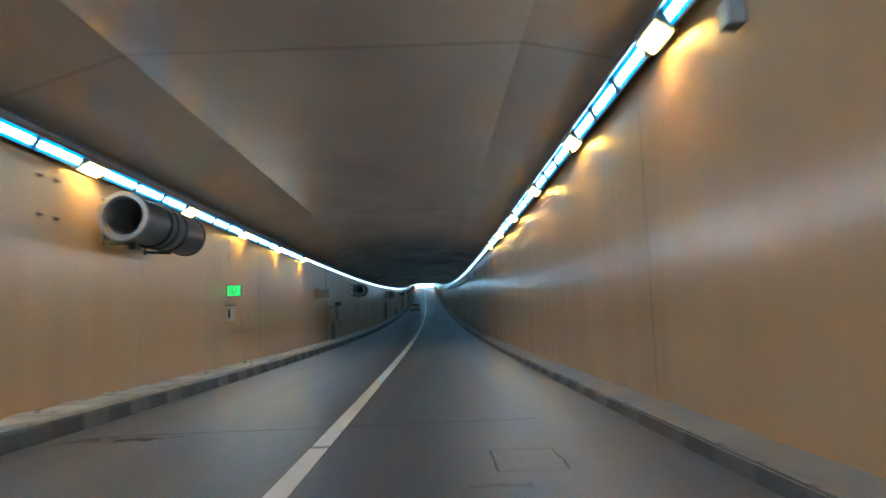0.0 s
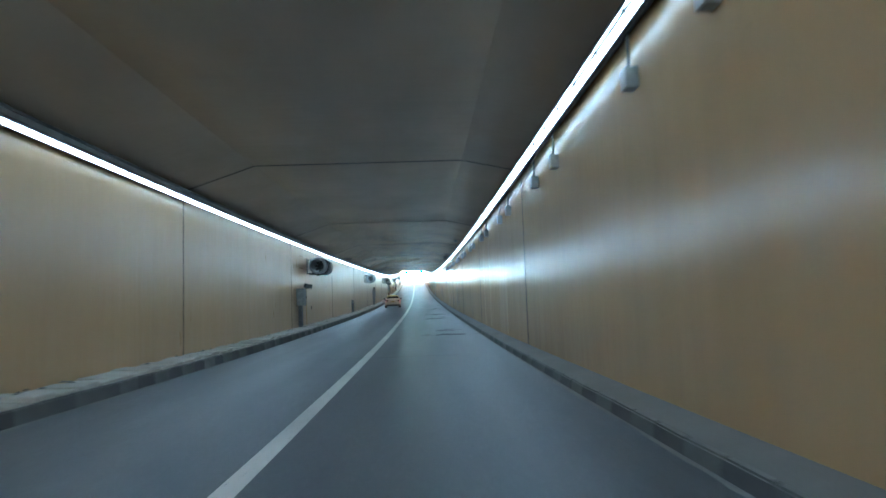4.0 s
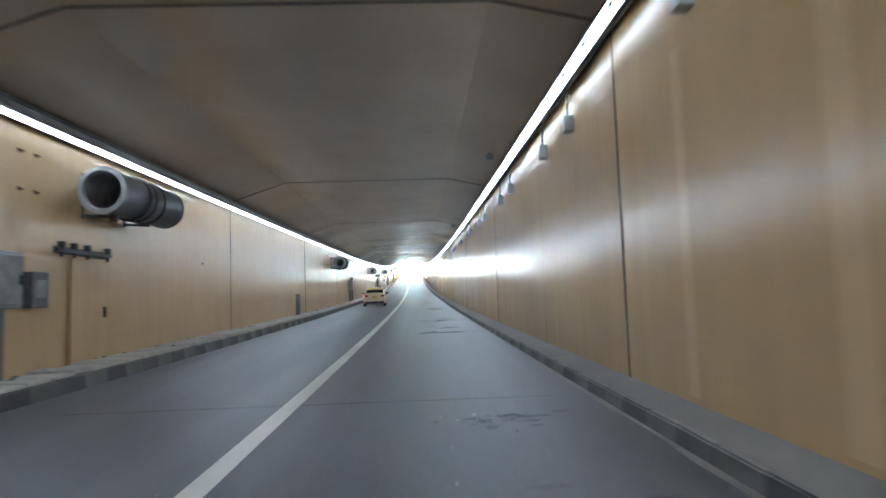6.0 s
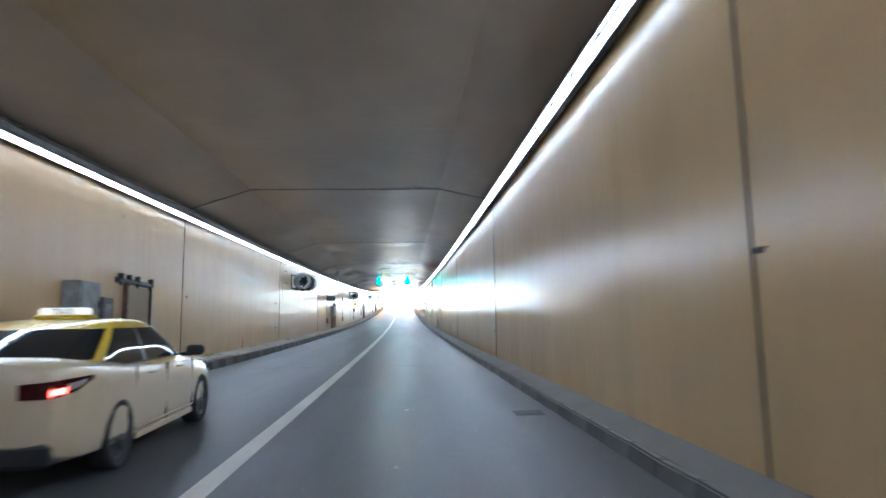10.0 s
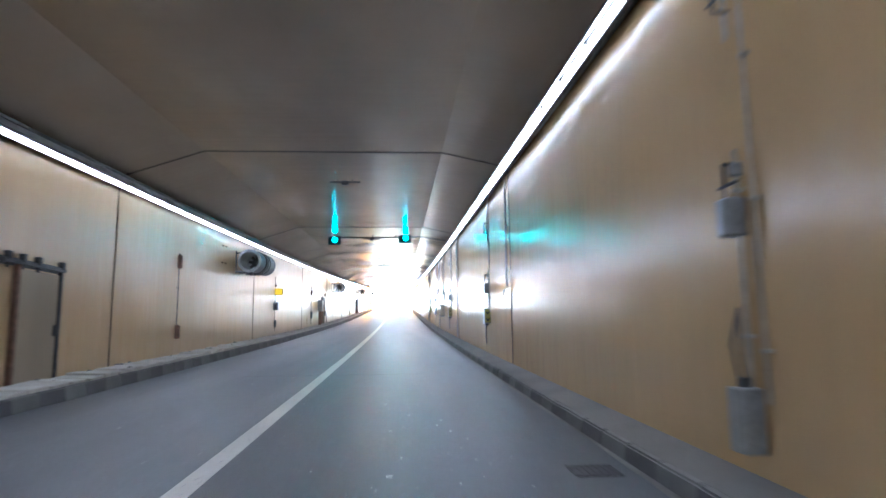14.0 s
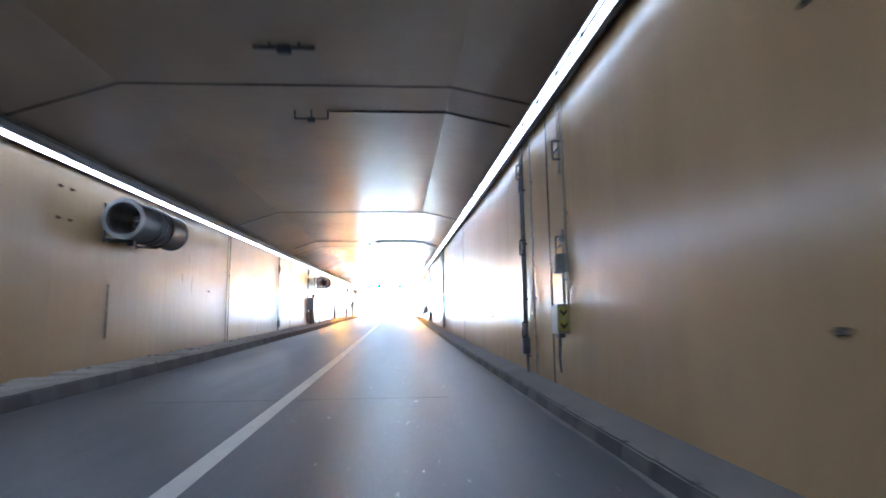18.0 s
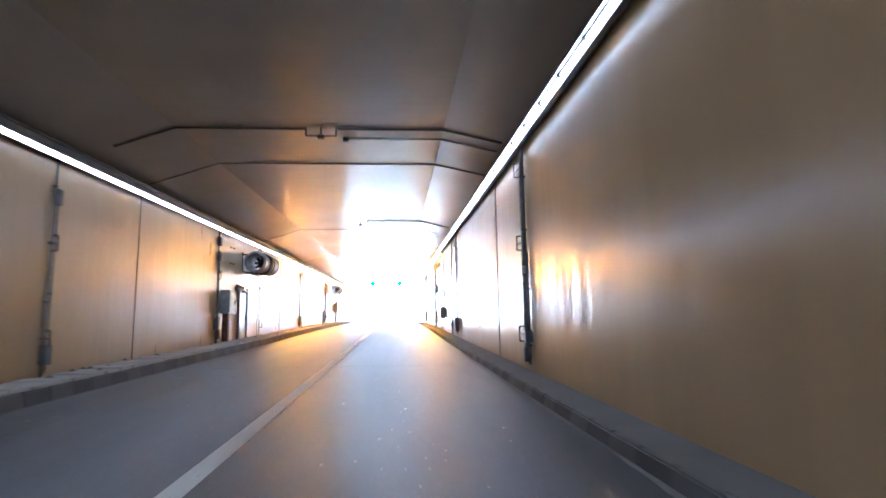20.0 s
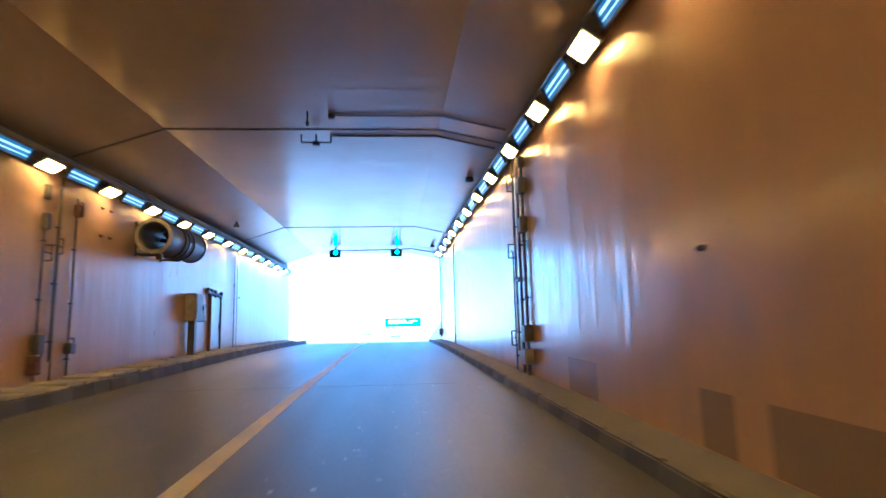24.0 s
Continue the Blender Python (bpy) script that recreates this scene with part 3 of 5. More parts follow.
def hatch_door(m, jambs=True):
    """A niche door under a hanging rail."""
    ob = thing("service_door", m, "beige steel sliding door under a dark hanging rail", "door", "service doors along the wall")
    part("leaf", boxed(-1.72, -0.5, 0.012, 0.055, 0.22, 2.14, bevel=0.006), M["door" if jambs else "wall_dull"], ob)
    part("rail", box(boxed(-1.86, -0.02, 0.03, 0.1, 2.2, 2.27), -1.86, -0.02, 0.0, 0.03, 2.17, 2.3), M["dark_steel"], ob, "dark hanging rail")
    if jambs:
        part("jamb", boxed(-0.5, -0.42, 0.0, 0.1, 0.21, 2.2, bevel=0.008), M["rust"], ob, "dark rusted jamb")
    if jambs:
        part("jamb", boxed(-1.8, -1.74, 0.0, 0.09, 0.21, 2.2, bevel=0.006), M["dark_steel"], ob)
    for x in (-0.15, -0.55, -1.0, -1.75):
        part("hanger", box(boxed(x - 0.045, x + 0.045, 0.02, 0.12, 2.24, 2.38), x - 0.02, x + 0.02, 0.05, 0.09, 2.12, 2.24), M["dark_steel"], ob)
    part("handle", boxed(-1.66, -1.62, 0.055, 0.1, 1.05, 1.25), M["dark_steel"], ob)
    return ob


for i, s in enumerate((33.7, 72.95, 119.4, 160.1, 199.8, 239.8, 279.2)):
    wall_cabinet(on_wall(-1, s + 0.6, 0), i in (3, 4, 5))
    small_box(on_wall(-1, s + 1.85, 0))
    hatch_door(on_wall(-1, s + 2.7, 0), i > 1)


def sign_panel(m):
    ob = thing("sign_panel", m, "dark unlit sign panel standing out from the wall", "sign panel", "sign panels on the wall")
    part("panel", boxed(-0.03, 0.03, 0.03, 0.7, 2.48, 2.86, bevel=0.008), M["box_dark"], ob)
    part("arm", rods(((0, 0, 2.6), (0, 0.1, 2.6)), ((0, 0, 2.76), (0, 0.1, 2.76)), r=0.025), M["dark_steel"], ob)
    part("feed_pipe", rods(((0, 0.2, 2.85), (0.02, 0.16, 2.93)), ((0.02, 0.16, 2.93), (0.05, 0.02, 2.98)), r=0.014), M["black"], ob)
    return ob


sign = sign_panel(on_wall(-1, 30.24, 0))
copy_thing(sign, on_wall(-1, 158.2, 0))
SIGN_PIPE = ((158.3, [(0, 0.45, 2.5, 0.016), (0, 2.86, 3.3, 0.014)]),)


def phone_sign(m, lit, label):
    """A lit box sign over a call box, standing out from the wall."""
    ob = thing("emergency_sign", m, label, "lit sign")
    part("case", boxed(-0.05, 0.05, 0.02, 0.42, 2.18, 2.5, bevel=0.006), M["black"], ob)
    face = part("face", boxed(0.05, 0.056, 0.045, 0.395, 2.2, 2.48, bevel=0), M[lit], ob, "glowing face")
    if lit == "green_sign":
        ring = lathe([(-0.002, 0.085), (-0.002, 0.108), (0.002, 0.108), (0.002, 0.085), (-0.002, 0.085)], 24)
        ring.transform(Matrix.Translation((0.058, 0.2, 2.34)) @ Matrix.Rotation(radians(90), 4, "Z"))
        part("ring", ring, M["black"], face)
        bm = boxed(0.055, 0.06, 0.17, 0.2, 2.29, 2.39, bevel=0.002)
        box(bm, 0.0555, 0.0605, 0.17, 0.25, 2.285, 2.31)
        part("symbol", bm, M["black"], face)
    return ob


phone_sign(on_wall(-1, 17.0, 0), "green_sign", "glowing green telephone sign standing out from the wall")
phone_sign(on_wall(-1, 184.3, 0), "yellow_sign", "glowing yellow sign standing out from the wall")
for s, mat, h0, h1 in ((17.0, "box_pale", 1.5, 1.92), (184.2, "box_dark", 1.45, 1.8)):
    ob = thing("call_box", on_wall(-1, s, 0), "%s call box on the wall under a lit sign" % ("pale" if mat == "box_pale" else "dark"), "call box")
    part("body", boxed(-0.12, 0.12, 0, 0.22, h0, h1, bevel=0.015), M[mat], ob)
    part("hood", boxed(-0.14, 0.14, 0, 0.26, h1 - 0.01, h1 + 0.03, bevel=0.005), M["box_grey"], ob)
    part("handset", boxed(0.118, 0.15, 0.08, 0.14, h0 + 0.08, h1 - 0.08, bevel=0.01), M["black"], ob)

for s in (96.0, 269.7):
    ob = thing("marker_post", on_wall(-1, s, 0), "short dark square post with a pale cap on the walkway", "post", "marker posts on the walkway")
    part("shaft", boxed(-0.09, 0.09, 0.12, 0.3, 0.2, 1.0), M["box_dark"], ob)
    part("cap", boxed(-0.095, 0.095, 0.115, 0.305, 0.99, 1.28, bevel=0.012), M["box_grey"], ob, "pale grey cap")


def riser(side, s, pipes, boxes=(), clamps=(), label="rusty cable conduit clamped up the tunnel wall", mat="pipe"):
    """Conduits that climb a wall: pipes (ds, low, high, radius); boxes (ds, low, high, width, depth, material)."""
    ob = thing("conduit_riser", on_wall(side, s, 0), label, "conduit", "conduits up the %s wall" % ("left" if side < 0 else "right"))
    for ds, lo, hi, r in pipes:
        hi = (4.56 if hi > 4.1 else hi) if side > 0 else (4.18 if hi > 3.84 else hi)
        bm = rod(bmesh.new(), (ds * side, r + 0.025, lo), (ds * side, r + 0.025, hi), r, 8)
        part("pipe", bm, M[mat], ob, smooth=True)
        h = lo + 0.35
        while h < hi - 0.2:
            part("clip", boxed(ds * side - r - 0.016, ds * side + r + 0.016, 0, 2 * r + 0.03, h - 0.014, h + 0.014, bevel=0.003), M[mat if mat == "pipe_paint" else "dark_steel"], ob)
            h += 1.05
    for ds, lo, hi, w, d, bmat in boxes:
        b = part("joint_box", boxed(ds * side - w / 2, ds * side + w / 2, 0.01, d, lo, hi, bevel=min(0.012, w / 8)), M[bmat], ob)
        part("lid", boxed(ds * side - w / 2 + 0.012, ds * side + w / 2 - 0.012, d - 0.002, d + 0.008, lo + 0.015, hi - 0.015, bevel=0.003), M[bmat], b)
    for ds, h in clamps:
        x = ds * side
        part("strap_bracket", rods(((x - 0.03, 0.02, h - 0.14), (x - 0.03, 0.14, h - 0.14)), ((x - 0.03, 0.14, h - 0.14), (x - 0.03, 0.14, h + 0.14)), ((x - 0.03, 0.14, h + 0.14), (x - 0.03, 0.02, h + 0.14)),
                                   ((x - 0.1, 0.08, h), (x + 0.16, 0.08, h)), r=0.014, seg=6), M["dark_steel"], ob)
    return ob


D, G, R, P = "box_dark", "box_grey", "rust", "box_pale"
for s, pipes in SIGN_PIPE:
    riser(-1, s, pipes, [(0, 0.75, 1.15, 0.12, 0.12, R)], [(0, 0.9)])
riser(-1, 170.7, [(0, 0.68, 3.05, 0.016)], [(0, 0.68, 1.05, 0.12, 0.12, R), (0, 2.62, 3.0, 0.11, 0.11, R)])
riser(-1, 184.35, [(0, 0.47, 3.1, 0.014)], [(0, 0.62, 0.95, 0.11, 0.11, D), (0, 2.6, 2.72, 0.1, 0.1, R)])
riser(-1, 196.9, [(0, 0.41, 3.1, 0.016)], [(0, 2.42, 2.72, 0.12, 0.12, R), (0, 0.8, 1.28, 0.13, 0.13, D)], [(0, 2.75)])
riser(-1, 204.6, [(0, 0.54, 3.0, 0.016)], [(0, 2.38, 2.68, 0.11, 0.12, R), (0, 0.85, 1.22, 0.12, 0.13, D)])
riser(-1, 206.1, [(0, 0.25, 3.9, 0.014)])
riser(-1, 210.2, [(0, 0.8, 1.96, 0.02)], label="short painted conduit on the tunnel wall", mat="pipe_paint")
riser(-1, 219.9, [(0, 0.2, 3.9, 0.016)])
riser(-1, 229.45, [(0, 0.14, 3.9, 0.022), (0.12, 0.3, 3.5, 0.016)], [(0.06, 3.3, 3.6, 0.14, 0.12, D), (0.05, 0.45, 0.8, 0.2, 0.13, D)], [(0, 2.6), (0, 0.9)])
riser(-1, 240.0, [(0, 0.2, 3.9, 0.022), (0.15, 0.25, 3.2, 0.018)], [(0, 3.62, 3.92, 0.16, 0.13, D), (0.02, 3.1, 3.42, 0.15, 0.12, D), (-0.08, 0.72, 1.1, 0.2, 0.15, D), (0.1, 0.42, 0.75, 0.22, 0.15, R)], [(0, 2.6), (0, 1.0)])
riser(-1, 246.75, [(0, 0.15, 3.9, 0.016)], [(0, 2.3, 2.4, 0.1, 0.08, D)], [(0.1, 0.75)])
riser(-1, 251.6, [(0, 0.3, 3.9, 0.018)], label="painted conduit up the tunnel wall", mat="pipe_paint")
riser(-1, 258.3, [(0, 0.19, 3.7, 0.022), (0.2, 0.3, 3.75, 0.02)], [(0.02, 0.62, 0.95, 0.2, 0.15, D), (-0.1, 0.38, 0.68, 0.2, 0.15, R), (0.18, 0.75, 1.0, 0.14, 0.12, D), (0, 3.4, 3.65, 0.12, 0.12, D)], [(0.1, 0.85)])
riser(-1, 259.35, [(0, 0.2, 3.86, 0.026)])
riser(-1, 272.0, [(0, 0.3, 3.2, 0.022)], [(0, 3.5, 3.78, 0.12, 0.1, D), (0, 2.95, 3.25, 0.13, 0.12, D), (0, 0.75, 1.1, 0.18, 0.15, D), (-0.1, 0.4, 0.72, 0.2, 0.16, R)], [(0.1, 2.55), (0, 0.85)])
riser(-1, 272.45, [(0, 0.6, 3.8, 0.03)], clamps=[(0, 2.7)])
riser(-1, 273.1, [(0, 0.25, 3.72, 0.022)], [(0, 3.35, 3.6, 0.12, 0.12, R), (0, 0.7, 0.9, 0.2, 0.15, D)], [(0, 0.85), (0, 3.5)])
riser(-1, 285.6, [(0, 0.2, 3.8, 0.02)])

for s in (153.5, 166.8, 180.0, 193.1):
    riser(1, s, [(0.3, 1.95, 4.4, 0.022)], label="painted conduit that ends beside a hooked bracket", mat="pipe_paint")
    ob = thing("hook_bracket", on_wall(1, s + 0.18, 1.88), "dark steel hook bracket on the wall joint", "bracket", "hook brackets on the wall")
    part("arm", rods(((-0.2, 0.04, 0.03), (0.28, 0.09, -0.02)), r=0.009), M["dark_steel"], ob)
    part("loop", rods(((0.28, 0.1, -0.02), (0.26, 0.13, -0.16)), ((0.26, 0.13, -0.16), (0.18, 0.09, -0.01)), r=0.012), M["dark_steel"], ob)


def arrow_label(ob, side, lo, hi, d):
    """Two yellow squares with dark arrow heads on a box's end that meets the traffic."""
    for h in (lo + (hi - lo) * 0.28, lo + (hi - lo) * 0.72):
        q = part("label", boxed(-0.108, -0.1, d * 0.1, d * 0.92, h - 0.085, h + 0.085, bevel=0), M["yellow"], ob, "yellow square label")
        bm = bmesh.new()
        c = d * 0.5
        pts = [(c - 0.05, h + 0.045), (c, h - 0.005), (c + 0.05, h + 0.045), (c + 0.05, h), (c, h - 0.06), (c - 0.05, h)]
        lo_v = [bm.verts.new((-0.1085, y, z)) for y, z in pts]
        hi_v = [bm.verts.new((-0.112, y, z)) for y, z in pts]
        bm.faces.new(lo_v)
        bm.faces.new(hi_v)
        for j in range(6):
            bm.faces.new((lo_v[j], lo_v[(j + 1) % 6], hi_v[(j + 1) % 6], hi_v[j]))
        part("arrow", bm, M["black"], q)


for s, lo, hi, arrows in ((157.0, 0.36, 0.8, False), (170.25, 1.02, 1.44, True), (183.65, 1.04, 1.47, True), (196.85, 1.02, 1.43, False), (205.2, 0.98, 1.4, True)):
    ob = riser(1, s, [(0, hi, 2.5, 0.018), (0, 3.35, 4.4, 0.018), (-0.2, hi - 0.1, 4.4, 0.014)], [(0.02, 1.86, 2.14, 0.15, 0.16, G), (-0.02, 2.3, 2.4, 0.07, 0.09, G)], [(0.02, 2.25), (0, 3.7)], "conduit with junction boxes up the tunnel wall", "pipe_paint")
    w, d = (0.1, 0.18) if arrows else (0.1, 0.18)
    bx = part("terminal_box", boxed(-w, w + (0.14 if arrows else 0), 0.01, d, lo, hi, bevel=0.012), M["pipe_paint" if arrows else G], ob, "beige painted box" if arrows else "")
    if arrows:
        arrow_label(ob, 1, lo, hi, 0.18)
    if lo < 0.5:
        part("cable_loop", rods(((-0.04, 0.1, hi), (-0.06, 0.14, hi + 0.25)), ((-0.06, 0.14, hi + 0.25), (0.0, 0.1, hi + 0.55)), ((0.05, 0.1, hi), (0.08, 0.13, hi + 0.3)), ((0.08, 0.13, hi + 0.3), (0.0, 0.1, hi + 0.55)), r=0.011, seg=6), M["dark_steel"], ob)
        part("gland", boxed(-0.035, 0.045, 0.06, 0.13, hi, hi + 0.07, bevel=0.01), M["dark_steel"], ob)
        continue
    part("cable_loop", rods(((-0.05, 0.12, lo), (-0.02, 0.14, lo - 0.3)), ((-0.02, 0.14, lo - 0.3), (0.05, 0.12, max(0.25, lo - 0.55))), ((0.05, 0.12, lo), (0.09, 0.13, lo - 0.32)), ((0.09, 0.13, lo - 0.32), (0.05, 0.12, max(0.25, lo - 0.55))), r=0.012, seg=6), M["black"], ob)
    part("gland", boxed(-0.07, 0.1, 0.07, 0.16, lo - 0.06, lo, bevel=0.01), M["dark_steel"], ob)

def ribbed(y, r, lo, hi):
    """A stack of rings on an upright rod."""
    bm = lathe([(lo, 0.0)] + [(lo + (hi - lo) * k / 12, r if k % 3 else r * 0.62) for k in range(13)] + [(hi, 0.0)], 14)
    bm.transform(Matrix.Translation((0, y, 0)) @ Matrix.Rotation(radians(90), 4, "X"))
    return bm


for s, lo, hi, mat in ((188.86, 1.03, 1.67, "door"), (251.4, 0.86, 1.44, G)):
    ob = riser(1, s, [(0.06, hi - 0.1, 4.4, 0.028)] + ([(0.1, 0.19, lo, 0.014)] if mat == G else []), label="conduit down to a narrow wall cabinet", mat="pipe_paint")
    bx = part("terminal_box", boxed(-0.16, 0.16, 0.01, 0.24, lo, hi, bevel=0.01), M[mat], ob, "beige painted cabinet" if mat == "door" else "grey cabinet")
    part("door", boxed(-0.15, 0.15, 0.238, 0.248, lo + 0.27, hi - 0.02, bevel=0.003), M["pipe_paint"], bx, "pale door")
    part("lower_panel", boxed(-0.15, 0.15, 0.238, 0.248, lo + 0.02, lo + 0.255, bevel=0.003), M["pipe_paint"], bx)
    part("window", boxed(-0.04, 0.05, 0.247, 0.253, hi - 0.24, hi - 0.13, bevel=0.003), M["dark_steel"], bx)
    part("bar", boxed(-0.06, 0.07, 0.247, 0.252, hi - 0.3, hi - 0.27, bevel=0), M["dark_steel"], bx)
    part("base_strip", boxed(-0.17, 0.15, 0.02, 0.22, lo - 0.035, lo + 0.015, bevel=0.004), M["dark_steel"], bx)
    ob = thing("traffic_sensor", on_wall(1, s, 2.27), "two dark ribbed sensors on a triangular bracket from the wall", "sensor", "sensors on the wall")
    part("arm", boxed(-0.025, 0.025, 0.0, 0.5, -0.02, 0.02, bevel=0.004), M["dark_steel"], ob)
    part("brace", rods(((0, 0.0, -0.3), (0, 0.45, -0.02)), r=0.016), M["dark_steel"], ob)
    part("wall_plate", boxed(-0.05, 0.05, 0.0, 0.02, -0.36, 0.12, bevel=0.004), M["dark_steel"], ob)
    for y, rr, top in ((0.38, 0.075, 0.32), (0.12, 0.055, 0.27)):
        part("sensor_head", ribbed(y, rr, 0.02, top), M["sensor"], ob, "ribbed dark green head", smooth=True)

riser(1, 193.15, [(0, 0.19, 1.8, 0.02)], mat="pipe_paint", label="painted conduit on the wall joint")
riser(1, 180.1, [(0, 0.25, 4.22, 0.025)], mat="pipe_paint", label="painted conduit on the wall joint")
riser(1, 207.95, [(0, 0.12, 4.3, 0.025), (0.25, 0.5, 4.2, 0.016)], [(0.1, 3.6, 3.9, 0.12, 0.1, D), (0, 0.5, 0.8, 0.16, 0.14, D)], [(0, 2.5), (0, 0.95), (0.1, 4.0)], mat="pipe")
riser(1, 207.26, [(0, 0.13, 4.25, 0.016)], mat="pipe_paint")
riser(1, 229.65, [(0, 0.4, 4.45, 0.05), (-0.12, 0.3, 2.4, 0.025)], [(0, 0.35, 0.62, 0.16, 0.14, D), (-0.18, 0.7, 0.92, 0.15, 0.14, D), (0, 2.0, 2.15, 0.14, 0.13, P)], [(0.45, 4.15), (0.4, 2.65), (0.4, 0.88)])
riser(1, 243.9, [(0, 0.35, 4.3, 0.026), (-0.18, 0.45, 3.9, 0.018)], [(-0.1, 3.3, 3.55, 0.12, 0.1, D), (-0.15, 0.6, 0.95, 0.26, 0.16, D), (-0.3, 0.42, 0.62, 0.18, 0.15, R), (-0.18, 1.9, 2.0, 0.09, 0.1, R)], [(0.25, 2.6), (0.2, 0.85), (0.1, 4.1)])
riser(1, 246.5, [(0, 0.19, 4.3, 0.02)], [(0, 0.55, 0.8, 0.1, 0.1, D)], [(0.1, 0.85)])
riser(1, 258.2, [(0, 0.15, 4.15, 0.024), (-0.2, 0.15, 0.9, 0.02), (0.0, 0.9, 2.4, 0.036)], [(-0.02, 0.62, 0.84, 0.2, 0.17, P), (-0.25, 0.45, 0.68, 0.2, 0.17, P), (-0.2, 0.85, 1.0, 0.1, 0.1, G), (-0.05, 0.82, 1.12, 0.2, 0.12, D), (-0.02, 2.75, 2.9, 0.12, 0.12, R), (-0.02, 3.3, 3.42, 0.16, 0.12, R)], [(0.28, 4.05), (0.3, 2.65), (0.3, 0.98)])
riser(1, 259.5, [(0, 0.15, 4.15, 0.03)], clamps=[(0.05, 4.05)], mat="pipe")
ob = thing("loose_cable", on_wall(1, 258.9, 0), "pale loose cable that sags between two wall conduits", "cable")
part("cable", rods(((0.6, 0.06, 0.72), (0.35, 0.1, 0.58)), ((0.35, 0.1, 0.58), (0.05, 0.12, 0.52)), ((0.05, 0.12, 0.52), (-0.3, 0.12, 0.55)), ((-0.3, 0.12, 0.55), (-0.6, 0.1, 0.66)), r=0.011, seg=6), M["box_pale"], ob)
riser(1, 272.3, [(0, 0.15, 4.3, 0.026), (0.45, 0.6, 4.3, 0.024), (-0.45, 0.15, 4.1, 0.03), (0.75, 0.15, 2.6, 0.016)], [(-0.5, 3.5, 3.8, 0.18, 0.14, D), (-0.5, 2.75, 3.05, 0.18, 0.14, D), (-0.5, 4.0, 4.2, 0.14, 0.12, D), (-0.55, 0.75, 1.05, 0.28, 0.16, D), (-0.6, 0.35, 0.62, 0.22, 0.17, G), (0.1, 1.9, 2.0, 0.12, 0.1, D)], [(0.75, 2.6), (0.75, 0.85), (0.6, 3.95)])
riser(1, 285.6, [(0, 0.15, 4.3, 0.02)])
riser(1, 293.0, [(0, 0.3, 4.3, 0.03)], [(0, 0.4, 0.75, 0.2, 0.16, D)], [(0, 2.4)])

# small fixings left in the walls
base = None
for side, s, h in ((-1, 82.98, 2.29), (-1, 126.5, 2.0), (-1, 138.7, 2.04), (-1, 138.8, 0.9), (-1, 198.7, 3.0), (-1, 198.8, 1.19), (-1, 217.5, 2.0), (-1, 286.5, 2.2),
                   (1, 23.2, 1.56), (1, 106.1, 2.2), (1, 112.6, 1.77), (1, 126.3, 0.92), (1, 126.2, 1.99), (1, 199.5, 3.13), (1, 199.5, 1.19), (1, 212.5, 1.15), (1, 236.96, 0.82), (1, 236.92, 1.8), (1, 242.8, 1.1), (1, 265.28, 1.8)):
    m = on_wall(side, s, h)
    if base:
        copy_thing(base, m)
    else:
        base = thing("wall_fixing", m, "small dark fixing stuck in the tunnel wall", "fixing", "fixings in the walls")
        part("stub", boxed(-0.03, 0.03, 0, 0.035, -0.025, 0.025, bevel=0.008), M["dark_steel"], base)
        part("pin", rod(bmesh.new(), (-0.08, 0.02, 0.01), (0.05, 0.028, 0.0), 0.008, 6), M["rust"], base)

# junction boxes hung from the trunking on the right wall
base = None
for s in [2.2, 4.4] + [41.9 + 6.57 * k + d for k in range(11) for d in (0, 2.1)] + [254.64, 256.79]:
    m = on_wall(1, s, 3.93)
    if base:
        copy_thing(base, m)
    else:
        base = thing("junction_box", m, "pale grey junction box hung under the light trunking", "junction box", "junction boxes under the lights")
        part("body", boxed(-0.1, 0.1, 0.01, 0.16, -0.13, 0.13, bevel=0.012), M["box_grey"], base)
        part("lid", boxed(-0.09, 0.09, 0.158, 0.172, -0.12, 0.12, bevel=0.004), M["box_pale"], base)
        part("stub_pipe", rod(bmesh.new(), (0, 0.09, 0.12), (0, 0.09, 0.64), 0.02, 8), M["pipe"], base)

# ---- on the ceiling ----
base = None
for s, u in ((157.0, 0.0), (169.85, 0.12), (184.0, 0.2), (196.5, 0.15), (204.45, 0.15)):
    m = along(s, u, 5.02)
    if base:
        copy_thing(base, m)
    else:
        base = thing("ceiling_detector", m, "dark bar-shaped detector under the ceiling", "detector", "detectors under the ceiling")
        part("bar", boxed(-0.42, 0.42, -0.03, 0.03, -0.1, -0.05, bevel=0.01), M["dark_steel"], base)
        part("head", boxed(-0.1, 0.1, -0.06, 0.06, -0.16, -0.04, bevel=0.02), M["black"], base)
        part("stem", rods(((-0.2, 0, 0), (-0.2, 0, -0.06)), ((0.2, 0, 0), (0.2, 0, -0.06)), r=0.014), M["dark_steel"], base)
